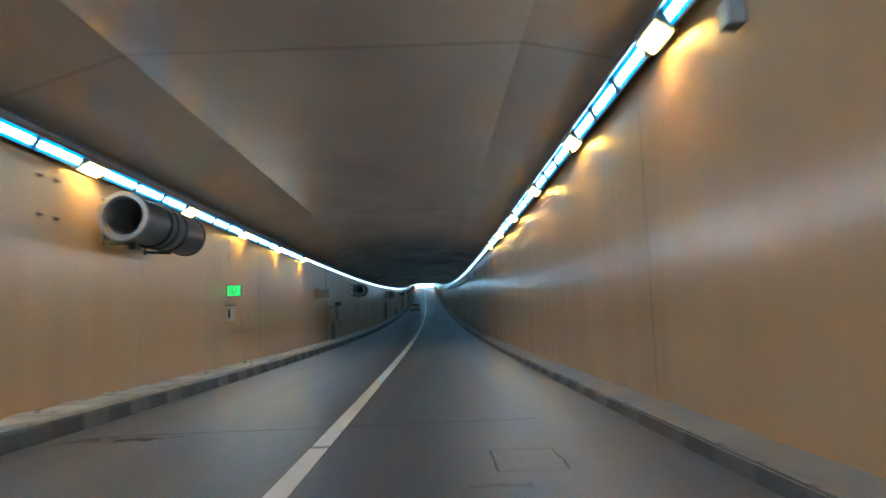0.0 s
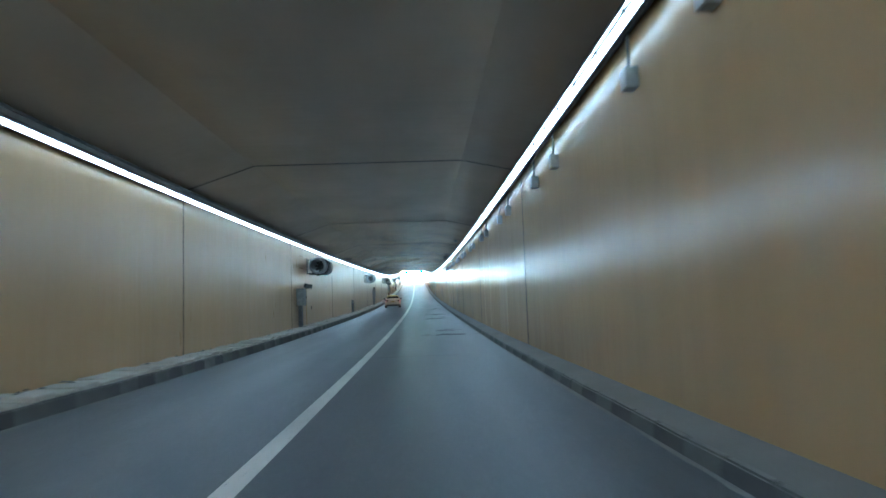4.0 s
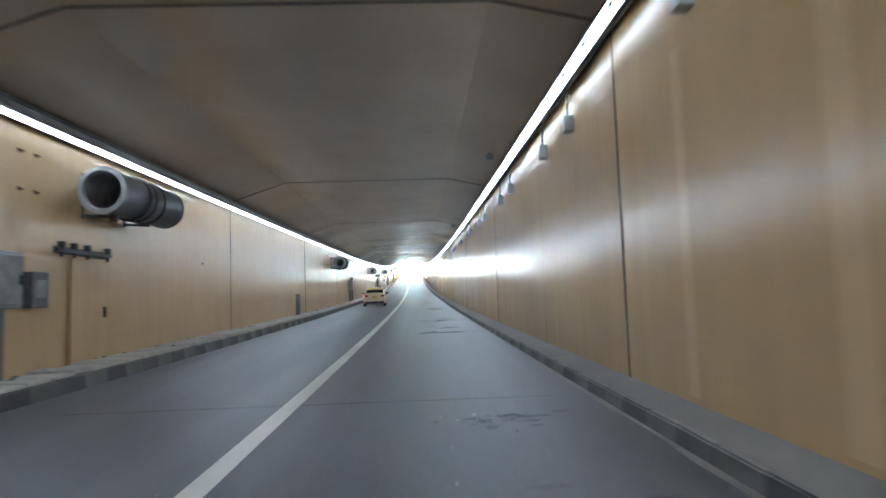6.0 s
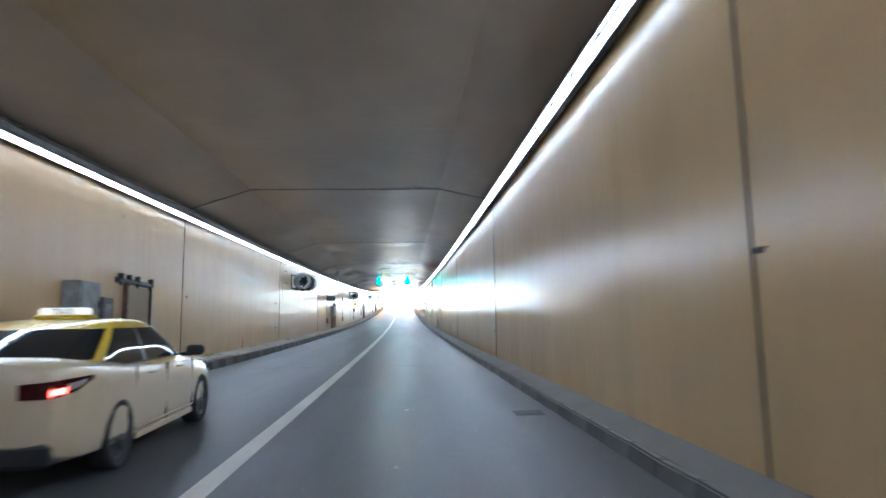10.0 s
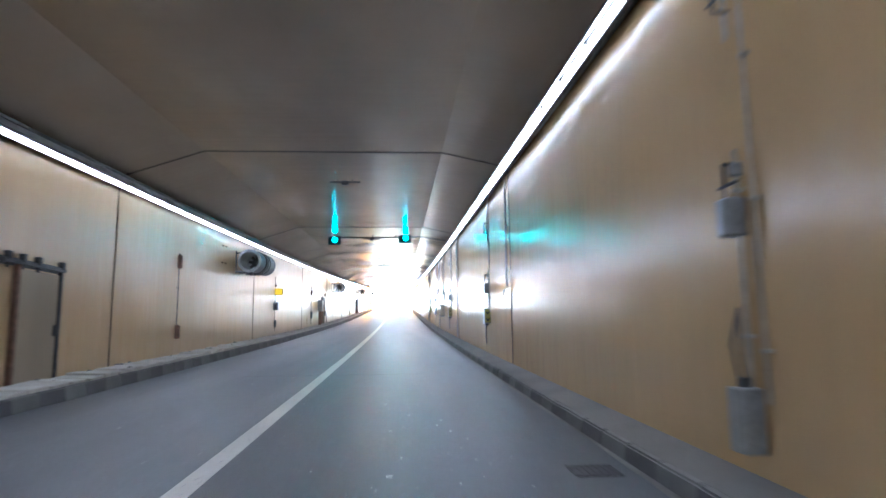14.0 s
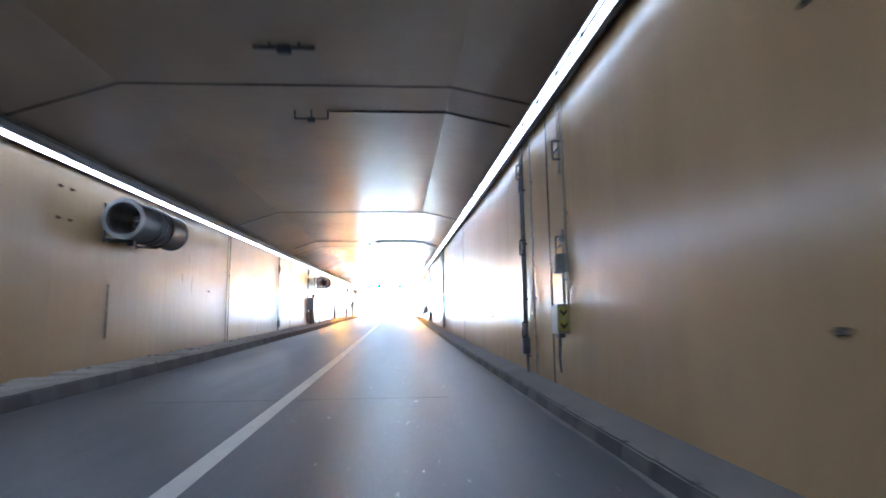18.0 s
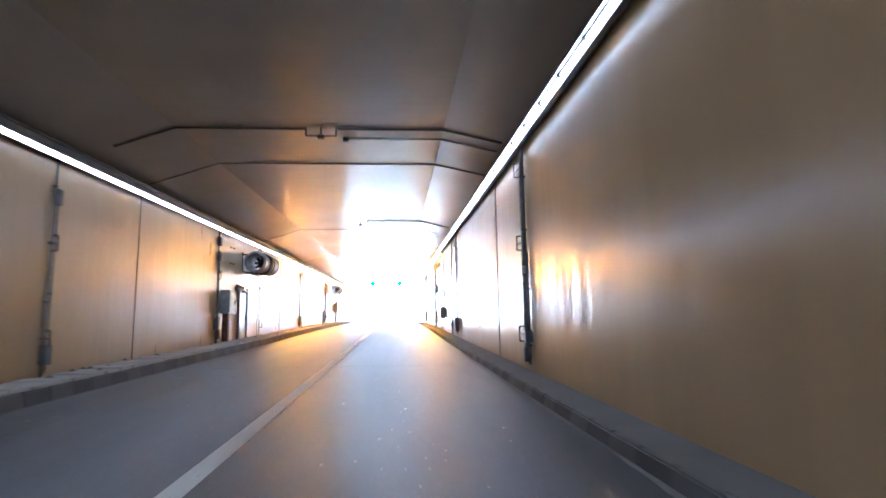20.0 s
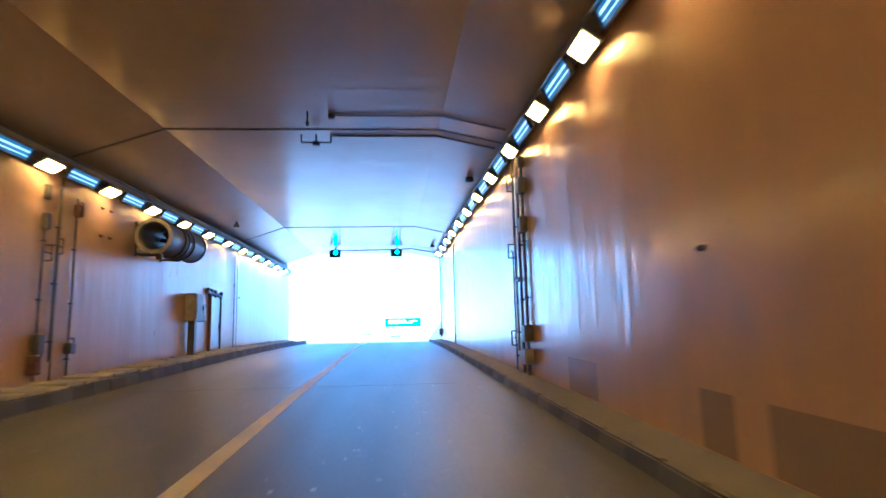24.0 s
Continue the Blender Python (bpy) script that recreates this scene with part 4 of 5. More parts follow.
for s in (207.4, 230.2, 243.7, 257.9, 273.0):
    ob = thing("ceiling_conduit", Matrix.Identity(4), "dark conduit across the ceiling to a sensor frame", "conduit", "conduits across the ceiling")
    bm = bmesh.new()
    spans = [((0.45, 5.0), (2.6, 5.0)), ((2.6, 5.0), (3.8, 4.73))]
    if s == 230.2:
        spans += [((-2.75, 5.0), (-0.2, 5.0)), ((-3.9, 4.6), (-2.75, 5.0))]
    for a, b in spans:
        rod(bm, at(s, *a), at(s, *b), 0.019, 8)
    part("run", bm, M["dark_steel"], ob)
    fr = part("sensor_frame", rods(((-0.3, 0, 0), (-0.3, 0, -0.16)), ((-0.3, 0, -0.16), (0.3, 0, -0.16)), ((0.3, 0, -0.16), (0.3, 0, 0)), ((0, 0, 0), (0, 0, -0.16)), r=0.016), M["dark_steel"], ob, m=along(s, 0.12, 5.02))
    part("sensor", boxed(-0.07, 0.07, -0.06, 0.06, -0.23, -0.14, bevel=0.015), M["black"], fr)
for s in (230.9, 271.66):
    ob = thing("ceiling_pipe", Matrix.Identity(4), "thin dark pipe along the ceiling that ends in a small box", "pipe", "thin pipes across the ceiling")
    part("run", rods((at(s, 0.59, 5.0), at(s, 2.6, 5.0)), (at(s, 2.6, 5.0), at(s, 3.8, 4.73)), r=0.015), M["dark_steel"], ob)
    part("end_box", boxed(-0.06, 0.06, -0.05, 0.05, -0.09, 0.0, bevel=0.01), M["black"], ob, m=along(s, 0.56, 5.02))
for s, u, h in ((271.5, 0.14, 5.02), (197.9, 0.94, 5.02)):
    ob = thing("ceiling_rod", along(s, u, h), "short dark rod hanging from the ceiling", "rod")
    part("shaft", rod(bmesh.new(), (0, 0, 0), (0, 0, -0.22), 0.015, 8), M["dark_steel"], ob)
    part("tip", rod(bmesh.new(), (0, 0, -0.2), (0, 0, -0.27), 0.04, 10, 0.02), M["dark_steel"], ob)
base = None
for s, u, h in ((276.0, 3.62, 4.8), (290.4, 3.55, 4.78), (158.1, -3.75, 4.62), (157.4, -3.6, 4.68), (282.5, -3.75, 4.62), (99.5, 3.5, 4.8), (81.0, 3.5, 4.8)):
    m = along(s, u, h)
    if base:
        copy_thing(base, m)
    else:
        base = thing("haunch_box", m, "dark loudspeaker box under the ceiling haunch", "loudspeaker", "loudspeakers under the haunches")
        part("body", boxed(-0.1, 0.1, -0.09, 0.09, -0.15, -0.02, bevel=0.02), M["box_dark"], base)
        part("bracket", boxed(-0.04, 0.04, -0.03, 0.03, -0.03, 0.14, bevel=0.006), M["dark_steel"], base)


# ---- lane signals ----
def lane_signal(m):
    """A square signal head with one lens, and the smaller head behind it that faces the other way."""
    ob = thing("lane_signal", m, "square black lane signal with its green light lit, under the ceiling", "traffic light", "lane signals under the ceiling")
    part("case", boxed(-0.24, 0.26, -0.06, 0.1, -0.4, 0.01, bevel=0.025), M["black"], ob)
    part("rear_case", boxed(-0.34, 0.1, 0.14, 0.3, -0.36, 0.0, bevel=0.025), M["black"], ob)
    part("link_plate", boxed(-0.2, 0.08, 0.09, 0.15, -0.2, -0.02, bevel=0.006), M["dark_steel"], ob)
    part("hanger", rod(bmesh.new(), (0, 0.2, -0.02), (0, 0.2, 0.13), 0.03, 8), M["dark_steel"], ob)
    part("lens", dome(-0.16), M["green_lamp"], ob, "lit green lens", smooth=True)
    part("bezel", ring_at(-0.16), M["dark_steel"], ob, smooth=True)
    part("visor", lathe_hood(-0.16), M["black"], ob)
    return ob


def dome(z):
    """A slightly bulging lens."""
    bm = lathe([(-0.06, 0.0), (-0.06, 0.1), (-0.068, 0.098), (-0.078, 0.07), (-0.084, 0.035), (-0.086, 0.0)], 24)
    bm.transform(Matrix.Translation((0, 0, z)))
    return bm


def ring_at(z):
    bm = lathe([(-0.058, 0.1), (-0.058, 0.125), (-0.072, 0.125), (-0.075, 0.112), (-0.072, 0.1), (-0.058, 0.1)], 24)
    bm.transform(Matrix.Translation((0, 0, z)))
    return bm


def lathe_hood(z):
    """A short tube round the lens."""
    bm = lathe([(-0.06, 0.127), (-0.06, 0.134), (-0.15, 0.134), (-0.15, 0.127), (-0.06, 0.127)], 24)
    bm.transform(Matrix.Translation((0, 0, z)))
    return bm


base = None
for s, pair in ((182.65, ((-1.466, 4.91), (1.877, 4.99))), (293.0, ((-1.29, 4.88), (1.87, 4.89)))):
    for u, h in pair:
        base = copy_thing(base, along(s, u, h)) if base else lane_signal(along(s, u, h))
    ob = thing("signal_pipe", Matrix.Identity(4), "dark cross pipe between the lane signals", "pipe", "cross pipes of the lane signals")
    bm = bmesh.new()
    for (u0, h0), (u1, h1) in (((-1.3, 4.86), (1.9, 4.88)), ((1.9, 4.88), (2.6, 4.92)), ((2.6, 4.92), (3.85, 4.7))):
        rod(bm, at(s + 0.1, u0, h0), at(s + 0.1, u1, h1), 0.028, 8)
    part("run", bm, M["dark_steel"], ob)
    for u in (0.3, 1.4):
        part("drop", rods((at(s + 0.1, u, 4.86), at(s + 0.1, u, 5.03)), r=0.02), M["dark_steel"], ob)


# ---- vehicles ----
def car_paint(name, col):
    k = Nodes(name)
    dust = k.noise(3.0, (1, 1, 1), 5)
    c = k.mix(k.ramp(dust, (0.4, 0.0), (0.8, 0.3)), col, tuple(v * 0.75 for v in col))
    return k.set(c, k.math("ADD", k.math("MULTIPLY", dust, 0.1), 0.28), 0.0, 0.5, 0.6)


def dark_glass():
    k = Nodes("tinted_car_glass")
    return k.set((0.012, 0.014, 0.016), 0.05, 0.0, 0.6)


M["cream"] = car_paint("cream_car_paint", (0.6, 0.475, 0.31))
M["taxi_yellow"] = car_paint("yellow_car_paint", (0.75, 0.5, 0.03))
M["white_car"] = car_paint("white_car_paint", (0.7, 0.7, 0.69))
M["silver_car"] = car_paint("silver_car_paint", (0.35, 0.36, 0.38))
M["car_glass"] = dark_glass()
M["tyre"] = simple("tyre_rubber", (0.02, 0.02, 0.021), 0.8, 0, 0.3, 12)
M["rim"] = simple("alloy_rim", (0.1, 0.102, 0.106), 0.4, 0.5, 0.3)
M["tail_red"] = simple("tail_lamp_red", (0.045, 0.004, 0.005), 0.12, 0, 0.2)
M["brake_lit"] = glow("lit_brake_lamp", (1.0, 0.05, 0.03), 0.24)
M["lamp_clear"] = simple("clear_lamp_lens", (0.3, 0.29, 0.28), 0.12, 0, 0.3, 20)
M["plate_yellow"] = simple("number_plate", (0.6, 0.42, 0.03), 0.4, 0, 0.1)
M["chrome"] = simple("chrome", (0.6, 0.6, 0.62), 0.15, 1.0, 0.1)
M["sign_white"] = glow("lit_roof_sign", (1.0, 0.95, 0.85), 0.01)

# along the car: (y, half width, sill, shoulder)
SHELL = [(-2.44, 0.66, 0.4, 0.99), (-2.41, 0.77, 0.32, 1.04), (-2.32, 0.84, 0.26, 1.07), (-2.1, 0.89, 0.22, 1.07), (-1.75, 0.915, 0.2, 1.05), (-1.38, 0.92, 0.19, 1.02),
         (-0.9, 0.92, 0.19, 0.98), (-0.2, 0.92, 0.19, 0.96), (0.5, 0.92, 0.19, 0.95), (1.05, 0.918, 0.19, 0.94), (1.44, 0.912, 0.19, 0.9), (1.85, 0.885, 0.2, 0.83),
         (2.15, 0.82, 0.22, 0.76), (2.34, 0.7, 0.27, 0.68), (2.43, 0.5, 0.34, 0.58)]
# the cabin: (height, rear y, front y, half width)
CABIN = [(0.93, -2.02, 1.3, 0.82), (1.02, -1.86, 1.08, 0.8), (1.14, -1.62, 0.8, 0.765), (1.26, -1.36, 0.53, 0.715), (1.36, -1.1, 0.28, 0.655), (1.42, -0.88, 0.08, 0.59), (1.445, -0.6, -0.15, 0.42), (1.447, -0.45, -0.28, 0.2)]


def cabin_at(z, phi, out=0.0):
    zs = [c[0] for c in CABIN]
    y0, y1, hw = (float(np.interp(z, zs, [c[i] for c in CABIN])) for i in (1, 2, 3))
    c, s = math.cos(phi), math.sin(phi)
    ex = 2 / 5.5
    x = (hw + out) * math.copysign(abs(c) ** ex, c)
    y = (y0 + y1) / 2 + ((y1 - y0) / 2 + out) * math.copysign(abs(s) ** ex, s)
    return Vector((x, y, z + out * 0.4))


def pane(z0, z1, a0, a1, nz=5, na=9, out=0.006):
    """A pane that lies just proud of the cabin's skin."""
    bm = bmesh.new()
    for o in (out, out - 0.012):
        g = [[bm.verts.new(cabin_at(z0 + (z1 - z0) * i / nz, radians(a0 + (a1 - a0) * j / na), o)) for j in range(na + 1)] for i in range(nz + 1)]
        for i in range(nz):
            for j in range(na):
                bm.faces.new((g[i][j], g[i][j + 1], g[i + 1][j + 1], g[i + 1][j]))
    return bm


def side_pane(sx, f0, f1):
    """A side window between two fractions of the cabin's half length."""
    bm = bmesh.new()
    for o in (0.006, -0.006):
        g = []
        for i in range(7):
            z = 0.965 + 0.37 * i / 6
            g.append([])
            for j in range(11):
                f = f0 + (f1 - f0) * j / 10
                a = math.asin(math.copysign(abs(f) ** 2.75, f))
                v = cabin_at(z, a, o)
                g[-1].append(bm.verts.new((sx * v.x, v.y, v.z)))
        for i in range(6):
            for j in range(10):
                bm.faces.new((g[i][j], g[i][j + 1], g[i + 1][j + 1], g[i + 1][j]))
    return bm


def wrap(sx, f0, f1, v0=0.0, v1=1.0, out=0.008):
    """A band that wraps from the tail round a rear corner, tapering forwards."""
    path = [(0.24, -2.445, 0.8, 0.885), (0.45, -2.445, 0.785, 0.9), (0.64, -2.443, 0.78, 0.915), (0.76, -2.41, 0.785, 0.925), (0.825, -2.33, 0.8, 0.935), (0.868, -2.2, 0.83, 0.94), (0.885, -2.08, 0.87, 0.942), (0.897, -1.98, 0.91, 0.942)]
    bm = bmesh.new()
    fs = [i / (len(path) - 1) for i in range(len(path))]
    rows = []
    for i in range(13):
        f = f0 + (f1 - f0) * i / 12
        x, y, lo, hi = (float(np.interp(f, fs, [q[c] for q in path])) for c in range(4))
        nx, ny = (0.0, -1.0) if y < -2.435 else ((0.6, -0.8) if y < -2.36 else (1.0, -0.2))
        a, b = lo + (hi - lo) * v0, lo + (hi - lo) * v1
        rows.append([bm.verts.new((sx * (x + nx * o), y + ny * o, z)) for o, z in ((out, a), (out, b), (-0.03, b), (-0.03, a))])
    for p, q in zip(rows, rows[1:]):
        for j in range(4):
            bm.faces.new((p[j], p[(j + 1) % 4], q[(j + 1) % 4], q[j]))
    bm.faces.new(rows[0])
    bm.faces.new(rows[-1])
    return bm


def saloon(m, name, label, category, paint, roof, taxi):
    ob = thing(name, m, label, category)
    bm = bmesh.new()
    rings = []
    for y, hw, lo, sh in SHELL:
        half = [(0, lo), (hw * 0.8, lo), (hw * 0.95, lo + 0.05), (hw * 0.985, lo + 0.16), (hw, lo + 0.36), (hw * 0.995, sh - 0.24), (hw * 0.985, sh - 0.12), (hw * 0.95, sh - 0.05), (hw * 0.87, sh - 0.005), (hw * 0.5, sh + 0.035), (0, sh + 0.045)]
        pts = half + [(-x, z) for x, z in half[-2:0:-1]]
        rings.append([bm.verts.new((x, y, z)) for x, z in pts])
    for a, b in zip(rings, rings[1:]):
        for i in range(len(a)):
            j = (i + 1) % len(a)
            bm.faces.new((a[i], a[j], b[j], b[i]))
    bm.faces.new(rings[0])
    bm.faces.new(rings[-1])
    body = part("body", bm, paint, ob)
    cutters = []
    for x in (-0.92, 0.92):
        for y in (-1.38, 1.44):
            c = part("cutter", rod(bmesh.new(), (x - 0.3, y, 0.335), (x + 0.3, y, 0.335), 0.375, 32), M["black"])
            md = body.modifiers.new("arch", "BOOLEAN")
            md.object, md.operation, md.solver = c, "DIFFERENCE", "EXACT"
            cutters.append(c)
    kept = body.matrix_basis.copy()
    bpy.context.view_layer.update()
    cut = bpy.data.meshes.new_from_object(body.evaluated_get(bpy.context.evaluated_depsgraph_get()))
    body.modifiers.clear()
    body.data = cut
    for c in cutters:
        bpy.data.objects.remove(c)
    cut.shade_smooth()
    cut.set_sharp_from_angle(angle=radians(32))
    bm = bmesh.new()
    rows = [[bm.verts.new(cabin_at(z, 2 * math.pi * i / 48)) for i in range(48)] for z in [0.9 + 0.0] + [c[0] for c in CABIN]]
    for a, b in zip(rows, rows[1:]):
        for i in range(48):
            bm.faces.new((a[i], a[(i + 1) % 48], b[(i + 1) % 48], b[i]))
    bm.faces.new(rows[-1])
    part("roof", bm, roof, ob, "yellow roof and pillars" if taxi else "", smooth=True)
    part("rear_window", pane(1.05, 1.335, -90 - 50, -90 + 50), M["car_glass"], ob, "dark tinted glass", smooth=True)
    part("windscreen", pane(1.0, 1.37, 90 - 50, 90 + 50), M["car_glass"], ob, smooth=True)
    for sx in (-1, 1):
        part("door_pillar", side_pane(sx, -0.1, -0.05), M["black"], ob, "black pillar between the windows", smooth=True)
        for f0, f1 in ((-0.74, -0.1), (-0.05, 0.86)):
            part("side_window", side_pane(sx, f0, f1), M["car_glass"], ob, "dark tinted glass", smooth=True)
    for sx in (-1, 1):
        for y in (-1.38, 1.44):
            w = part("wheel", lathe([(-0.1, 0.23), (-0.11, 0.31), (-0.08, 0.335), (0.08, 0.335), (0.11, 0.31), (0.1, 0.23), (-0.1, 0.23)], 32), M["tyre"], ob, "black tyre", smooth=True, m=pose(sx * 0.815, y, 0.335, 0, 0, -90 * sx))
            rim = part("rim", lathe([(0.06, 0.0), (0.075, 0.06), (0.03, 0.1), (0.02, 0.2), (0.1, 0.225), (0.1, 0.24), (-0.09, 0.24), (-0.09, 0.0)], 24), M["rim"], w, "alloy rim", smooth=True)
            for i in range(10):
                q = boxed(-0.014, 0.014, 0.05, 0.085, 0.04, 0.225, bevel=0.004)
                q.transform(Matrix.Rotation(2 * math.pi * i / 10, 4, "Y"))
                part("spoke", q, M["rim"], w)
        tl = part("tail_light", wrap(sx, 0.2, 1.0), M["tail_red"], ob, "dark red tail light", smooth=True)
        part("brake_lamp", wrap(sx, 0.42, 0.58, 0.15, 0.5, 0.014), M["brake_lit"], tl, "glowing red brake lamp")
        part("reversing_lens", wrap(sx, 0.6, 0.86, 0.25, 0.7, 0.013), M["lamp_clear"], tl, "clear lens")
        hl = boxed(sx * 0.6 - 0.2, sx * 0.6 + 0.2, 2.06, 2.3, 0.6, 0.72, bevel=0.03)
        part("headlight", hl, M["chrome"], ob)
        mir = part("mirror", boxed(sx * 1.0 - 0.11, sx * 1.0 + 0.11, 0.72, 0.86, 0.96, 1.09, bevel=0.035), M["black"], ob, "black door mirror")
        part("mirror_arm", boxed(sx * 0.88 - 0.06, sx * 0.88 + 0.06, 0.76, 0.84, 0.95, 1.0, bevel=0.01), M["black"], mir)
        part("sill", boxed(sx * 0.9 - 0.02, sx * 0.9 + 0.02, -0.95, 1.0, 0.2, 0.27, bevel=0.012), paint, ob)
        for y, z0, z1 in ((-0.98, 0.62, 0.95), (-0.03, 0.28, 0.93), (0.98, 0.26, 0.92)):
            part("door_seam", boxed(sx * 0.908 - 0.008, sx * 0.908 + 0.008, y - 0.003, y + 0.003, z0, z1, bevel=0), M["black"], ob, "dark gap between the doors")
        part("skirt", boxed(sx * 0.905 - 0.012, sx * 0.905 + 0.018, -0.98, 1.02, 0.3, 0.325, bevel=0.008), paint, ob)
        part("belt_strip", boxed(sx * 0.83 - 0.012, sx * 0.83 + 0.004, -1.3, 0.8, 0.972, 0.986, bevel=0), M["chrome"], ob, "thin bright strip under the windows")
        for y in (-0.55, 0.42):
            part("door_handle", boxed(sx * 0.925 - 0.014, sx * 0.925 + 0.014, y - 0.1, y + 0.1, 0.84, 0.87, bevel=0.01), paint, ob)
    part("bumper_valance", boxed(-0.77, 0.77, -2.452, -2.2, 0.24, 0.43, bevel=0.03), M["black"], ob, "black lower bumper")
    pl = part("number_plate", boxed(-0.2, 0.2, -2.46, -2.43, 0.68, 0.82, bevel=0.006), M["plate_yellow"], ob, "yellow number plate")
    for x in (-0.09, 0.06):
        part("bar", boxed(x - 0.05, x + 0.06, -2.465, -2.459, 0.72, 0.785, bevel=0), M["black"], pl)
    part("badge", lathe([(-0.005, 0.03), (-0.005, 0.05), (0.005, 0.05), (0.005, 0.03), (-0.005, 0.03)], 20), M["chrome"], ob, m=pose(0, -2.42, 0.95))
    part("boot_strip", boxed(-0.36, -0.16, -2.425, -2.41, 0.93, 0.97, bevel=0), M["black"], ob)
    if taxi:
        rs = part("roof_sign", boxed(-0.26, 0.26, -0.66, -0.52, 1.475, 1.565, bevel=0.03), M["sign_white"], ob, "glowing taxi roof sign")
        part("sign_base", boxed(-0.29, 0.29, -0.68, -0.5, 1.435, 1.487, bevel=0.014), M["taxi_yellow"], rs)
        cu = bpy.data.curves.new("lettering", "FONT")
        cu.body, cu.size, cu.extrude, cu.align_x = "TAXI", 0.095, 0.003, "CENTER"
        tmp = bpy.data.objects.new("lettering", cu)
        me = bpy.data.meshes.new_from_object(tmp)
        bpy.data.objects.remove(tmp)
        me.materials.append(M["black"])
        lt = new("lettering", me)
        lt.parent, lt.matrix_basis = rs, pose(0, -0.662, 1.488, 90, 0, 0)
    return ob


saloon(along(115.72, -1.93, 0) @ pose(0, 0, 0, 0, 0, 2.5) @ Matrix.Scale(0.95, 4), "taxi", "cream saloon taxi with yellow roof and lit brake lights", "taxi", M["cream"], M["taxi_yellow"], True)
saloon(along(343, -1.8, 0), "car", "white saloon car on the sunlit road outside", "car", M["white_car"], M["white_car"], False)
saloon(along(352, 1.9, 0), "car", "silver saloon car on the sunlit road outside", "car", M["silver_car"], M["silver_car"], False)

ob = thing("road_sign", along(368, 3.2, 0), "green direction sign on posts beside the road outside", "road sign")
M["sign_green"] = simple("green_sign_face", (0.02, 0.22, 0.13), 0.5)
M["sign_bar"] = simple("white_sign_paint", (0.75, 0.75, 0.75), 0.5)
pn = part("panel", boxed(-3.0, 3.0, 0, 0.08, 3.3, 4.7, bevel=0.02), M["sign_green"], ob)
for z, x0, x1 in ((4.3, -2.5, 0.5), (3.9, -2.5, 1.6), (4.2, 1.0, 2.4)):
    part("bar", boxed(x0, x1, -0.012, -0.004, z - 0.12, z + 0.12, bevel=0), M["sign_bar"], pn)
for x in (-2.9, 2.9):
    part("post", rod(bmesh.new(), (x, 0.15, 0), (x, 0.15, 4.6), 0.09, 12), M["pipe"], ob)

# ---- road surface details ----
base = None
for s, u in ((117.2, 3.3), (158.1, 3.28), (37.9, 3.33)):
    m = along(s, u, 0.0)
    if base:
        copy_thing(base, m)
    else:
        base = thing("drain_grate", m, "dark iron drain grate in the gutter", "drain grate", "drain grates in the gutter")
        part("frame", box(box(boxed(-0.2, 0.2, -0.19, -0.16, 0.0, 0.006, bevel=0), -0.2, 0.2, 0.16, 0.19, 0, 0.006), -0.2, 0.2, -0.16, 0.16, 0.0, 0.003), M["grate"], base)
        for i in range(7):
            part("bar", boxed(-0.165 + 0.055 * i - 0.012, -0.165 + 0.055 * i + 0.012, -0.16, 0.16, 0.0, 0.006, bevel=0), M["grate"], base)

rng = random.Random(7)


def scuffed(s, u, w, l, name, mat, label, category):
    """A scuffed patch on the road: a loose cluster of thin ragged flakes lying across the lane."""
    bm = bmesh.new()
    for j in range(int(14 + 22 * w * l)):
        cu = u + w * 0.32 * rng.gauss(0, 1)
        cs = s + l * 0.3 * rng.gauss(0, 1)
        fw = w * rng.uniform(0.05, 0.3)
        fl = rng.uniform(0.012, 0.06)
        n = 14
        top = []
        for i in range(n):
            a = 2 * math.pi * i / n
            k = 1 + rng.uniform(-0.35, 0.35)
            top.append((cu + fw / 2 * k * math.cos(a), cs + fl / 2 * k * math.sin(a) + 0.05 * fw * math.cos(a)))
        z = 0.0030 + 0.00006 * j
        hi = [bm.verts.new(at(y, x, z)) for x, y in top]
        lo = [bm.verts.new(at(y, x, -0.01)) for x, y in top]
        bm.faces.new(hi)
        for i in range(n):
            bm.faces.new((hi[i], hi[(i + 1) % n], lo[(i + 1) % n], lo[i]))
    return tagged(part(name, bm, mat), label, category, "patches on the road", "structure")


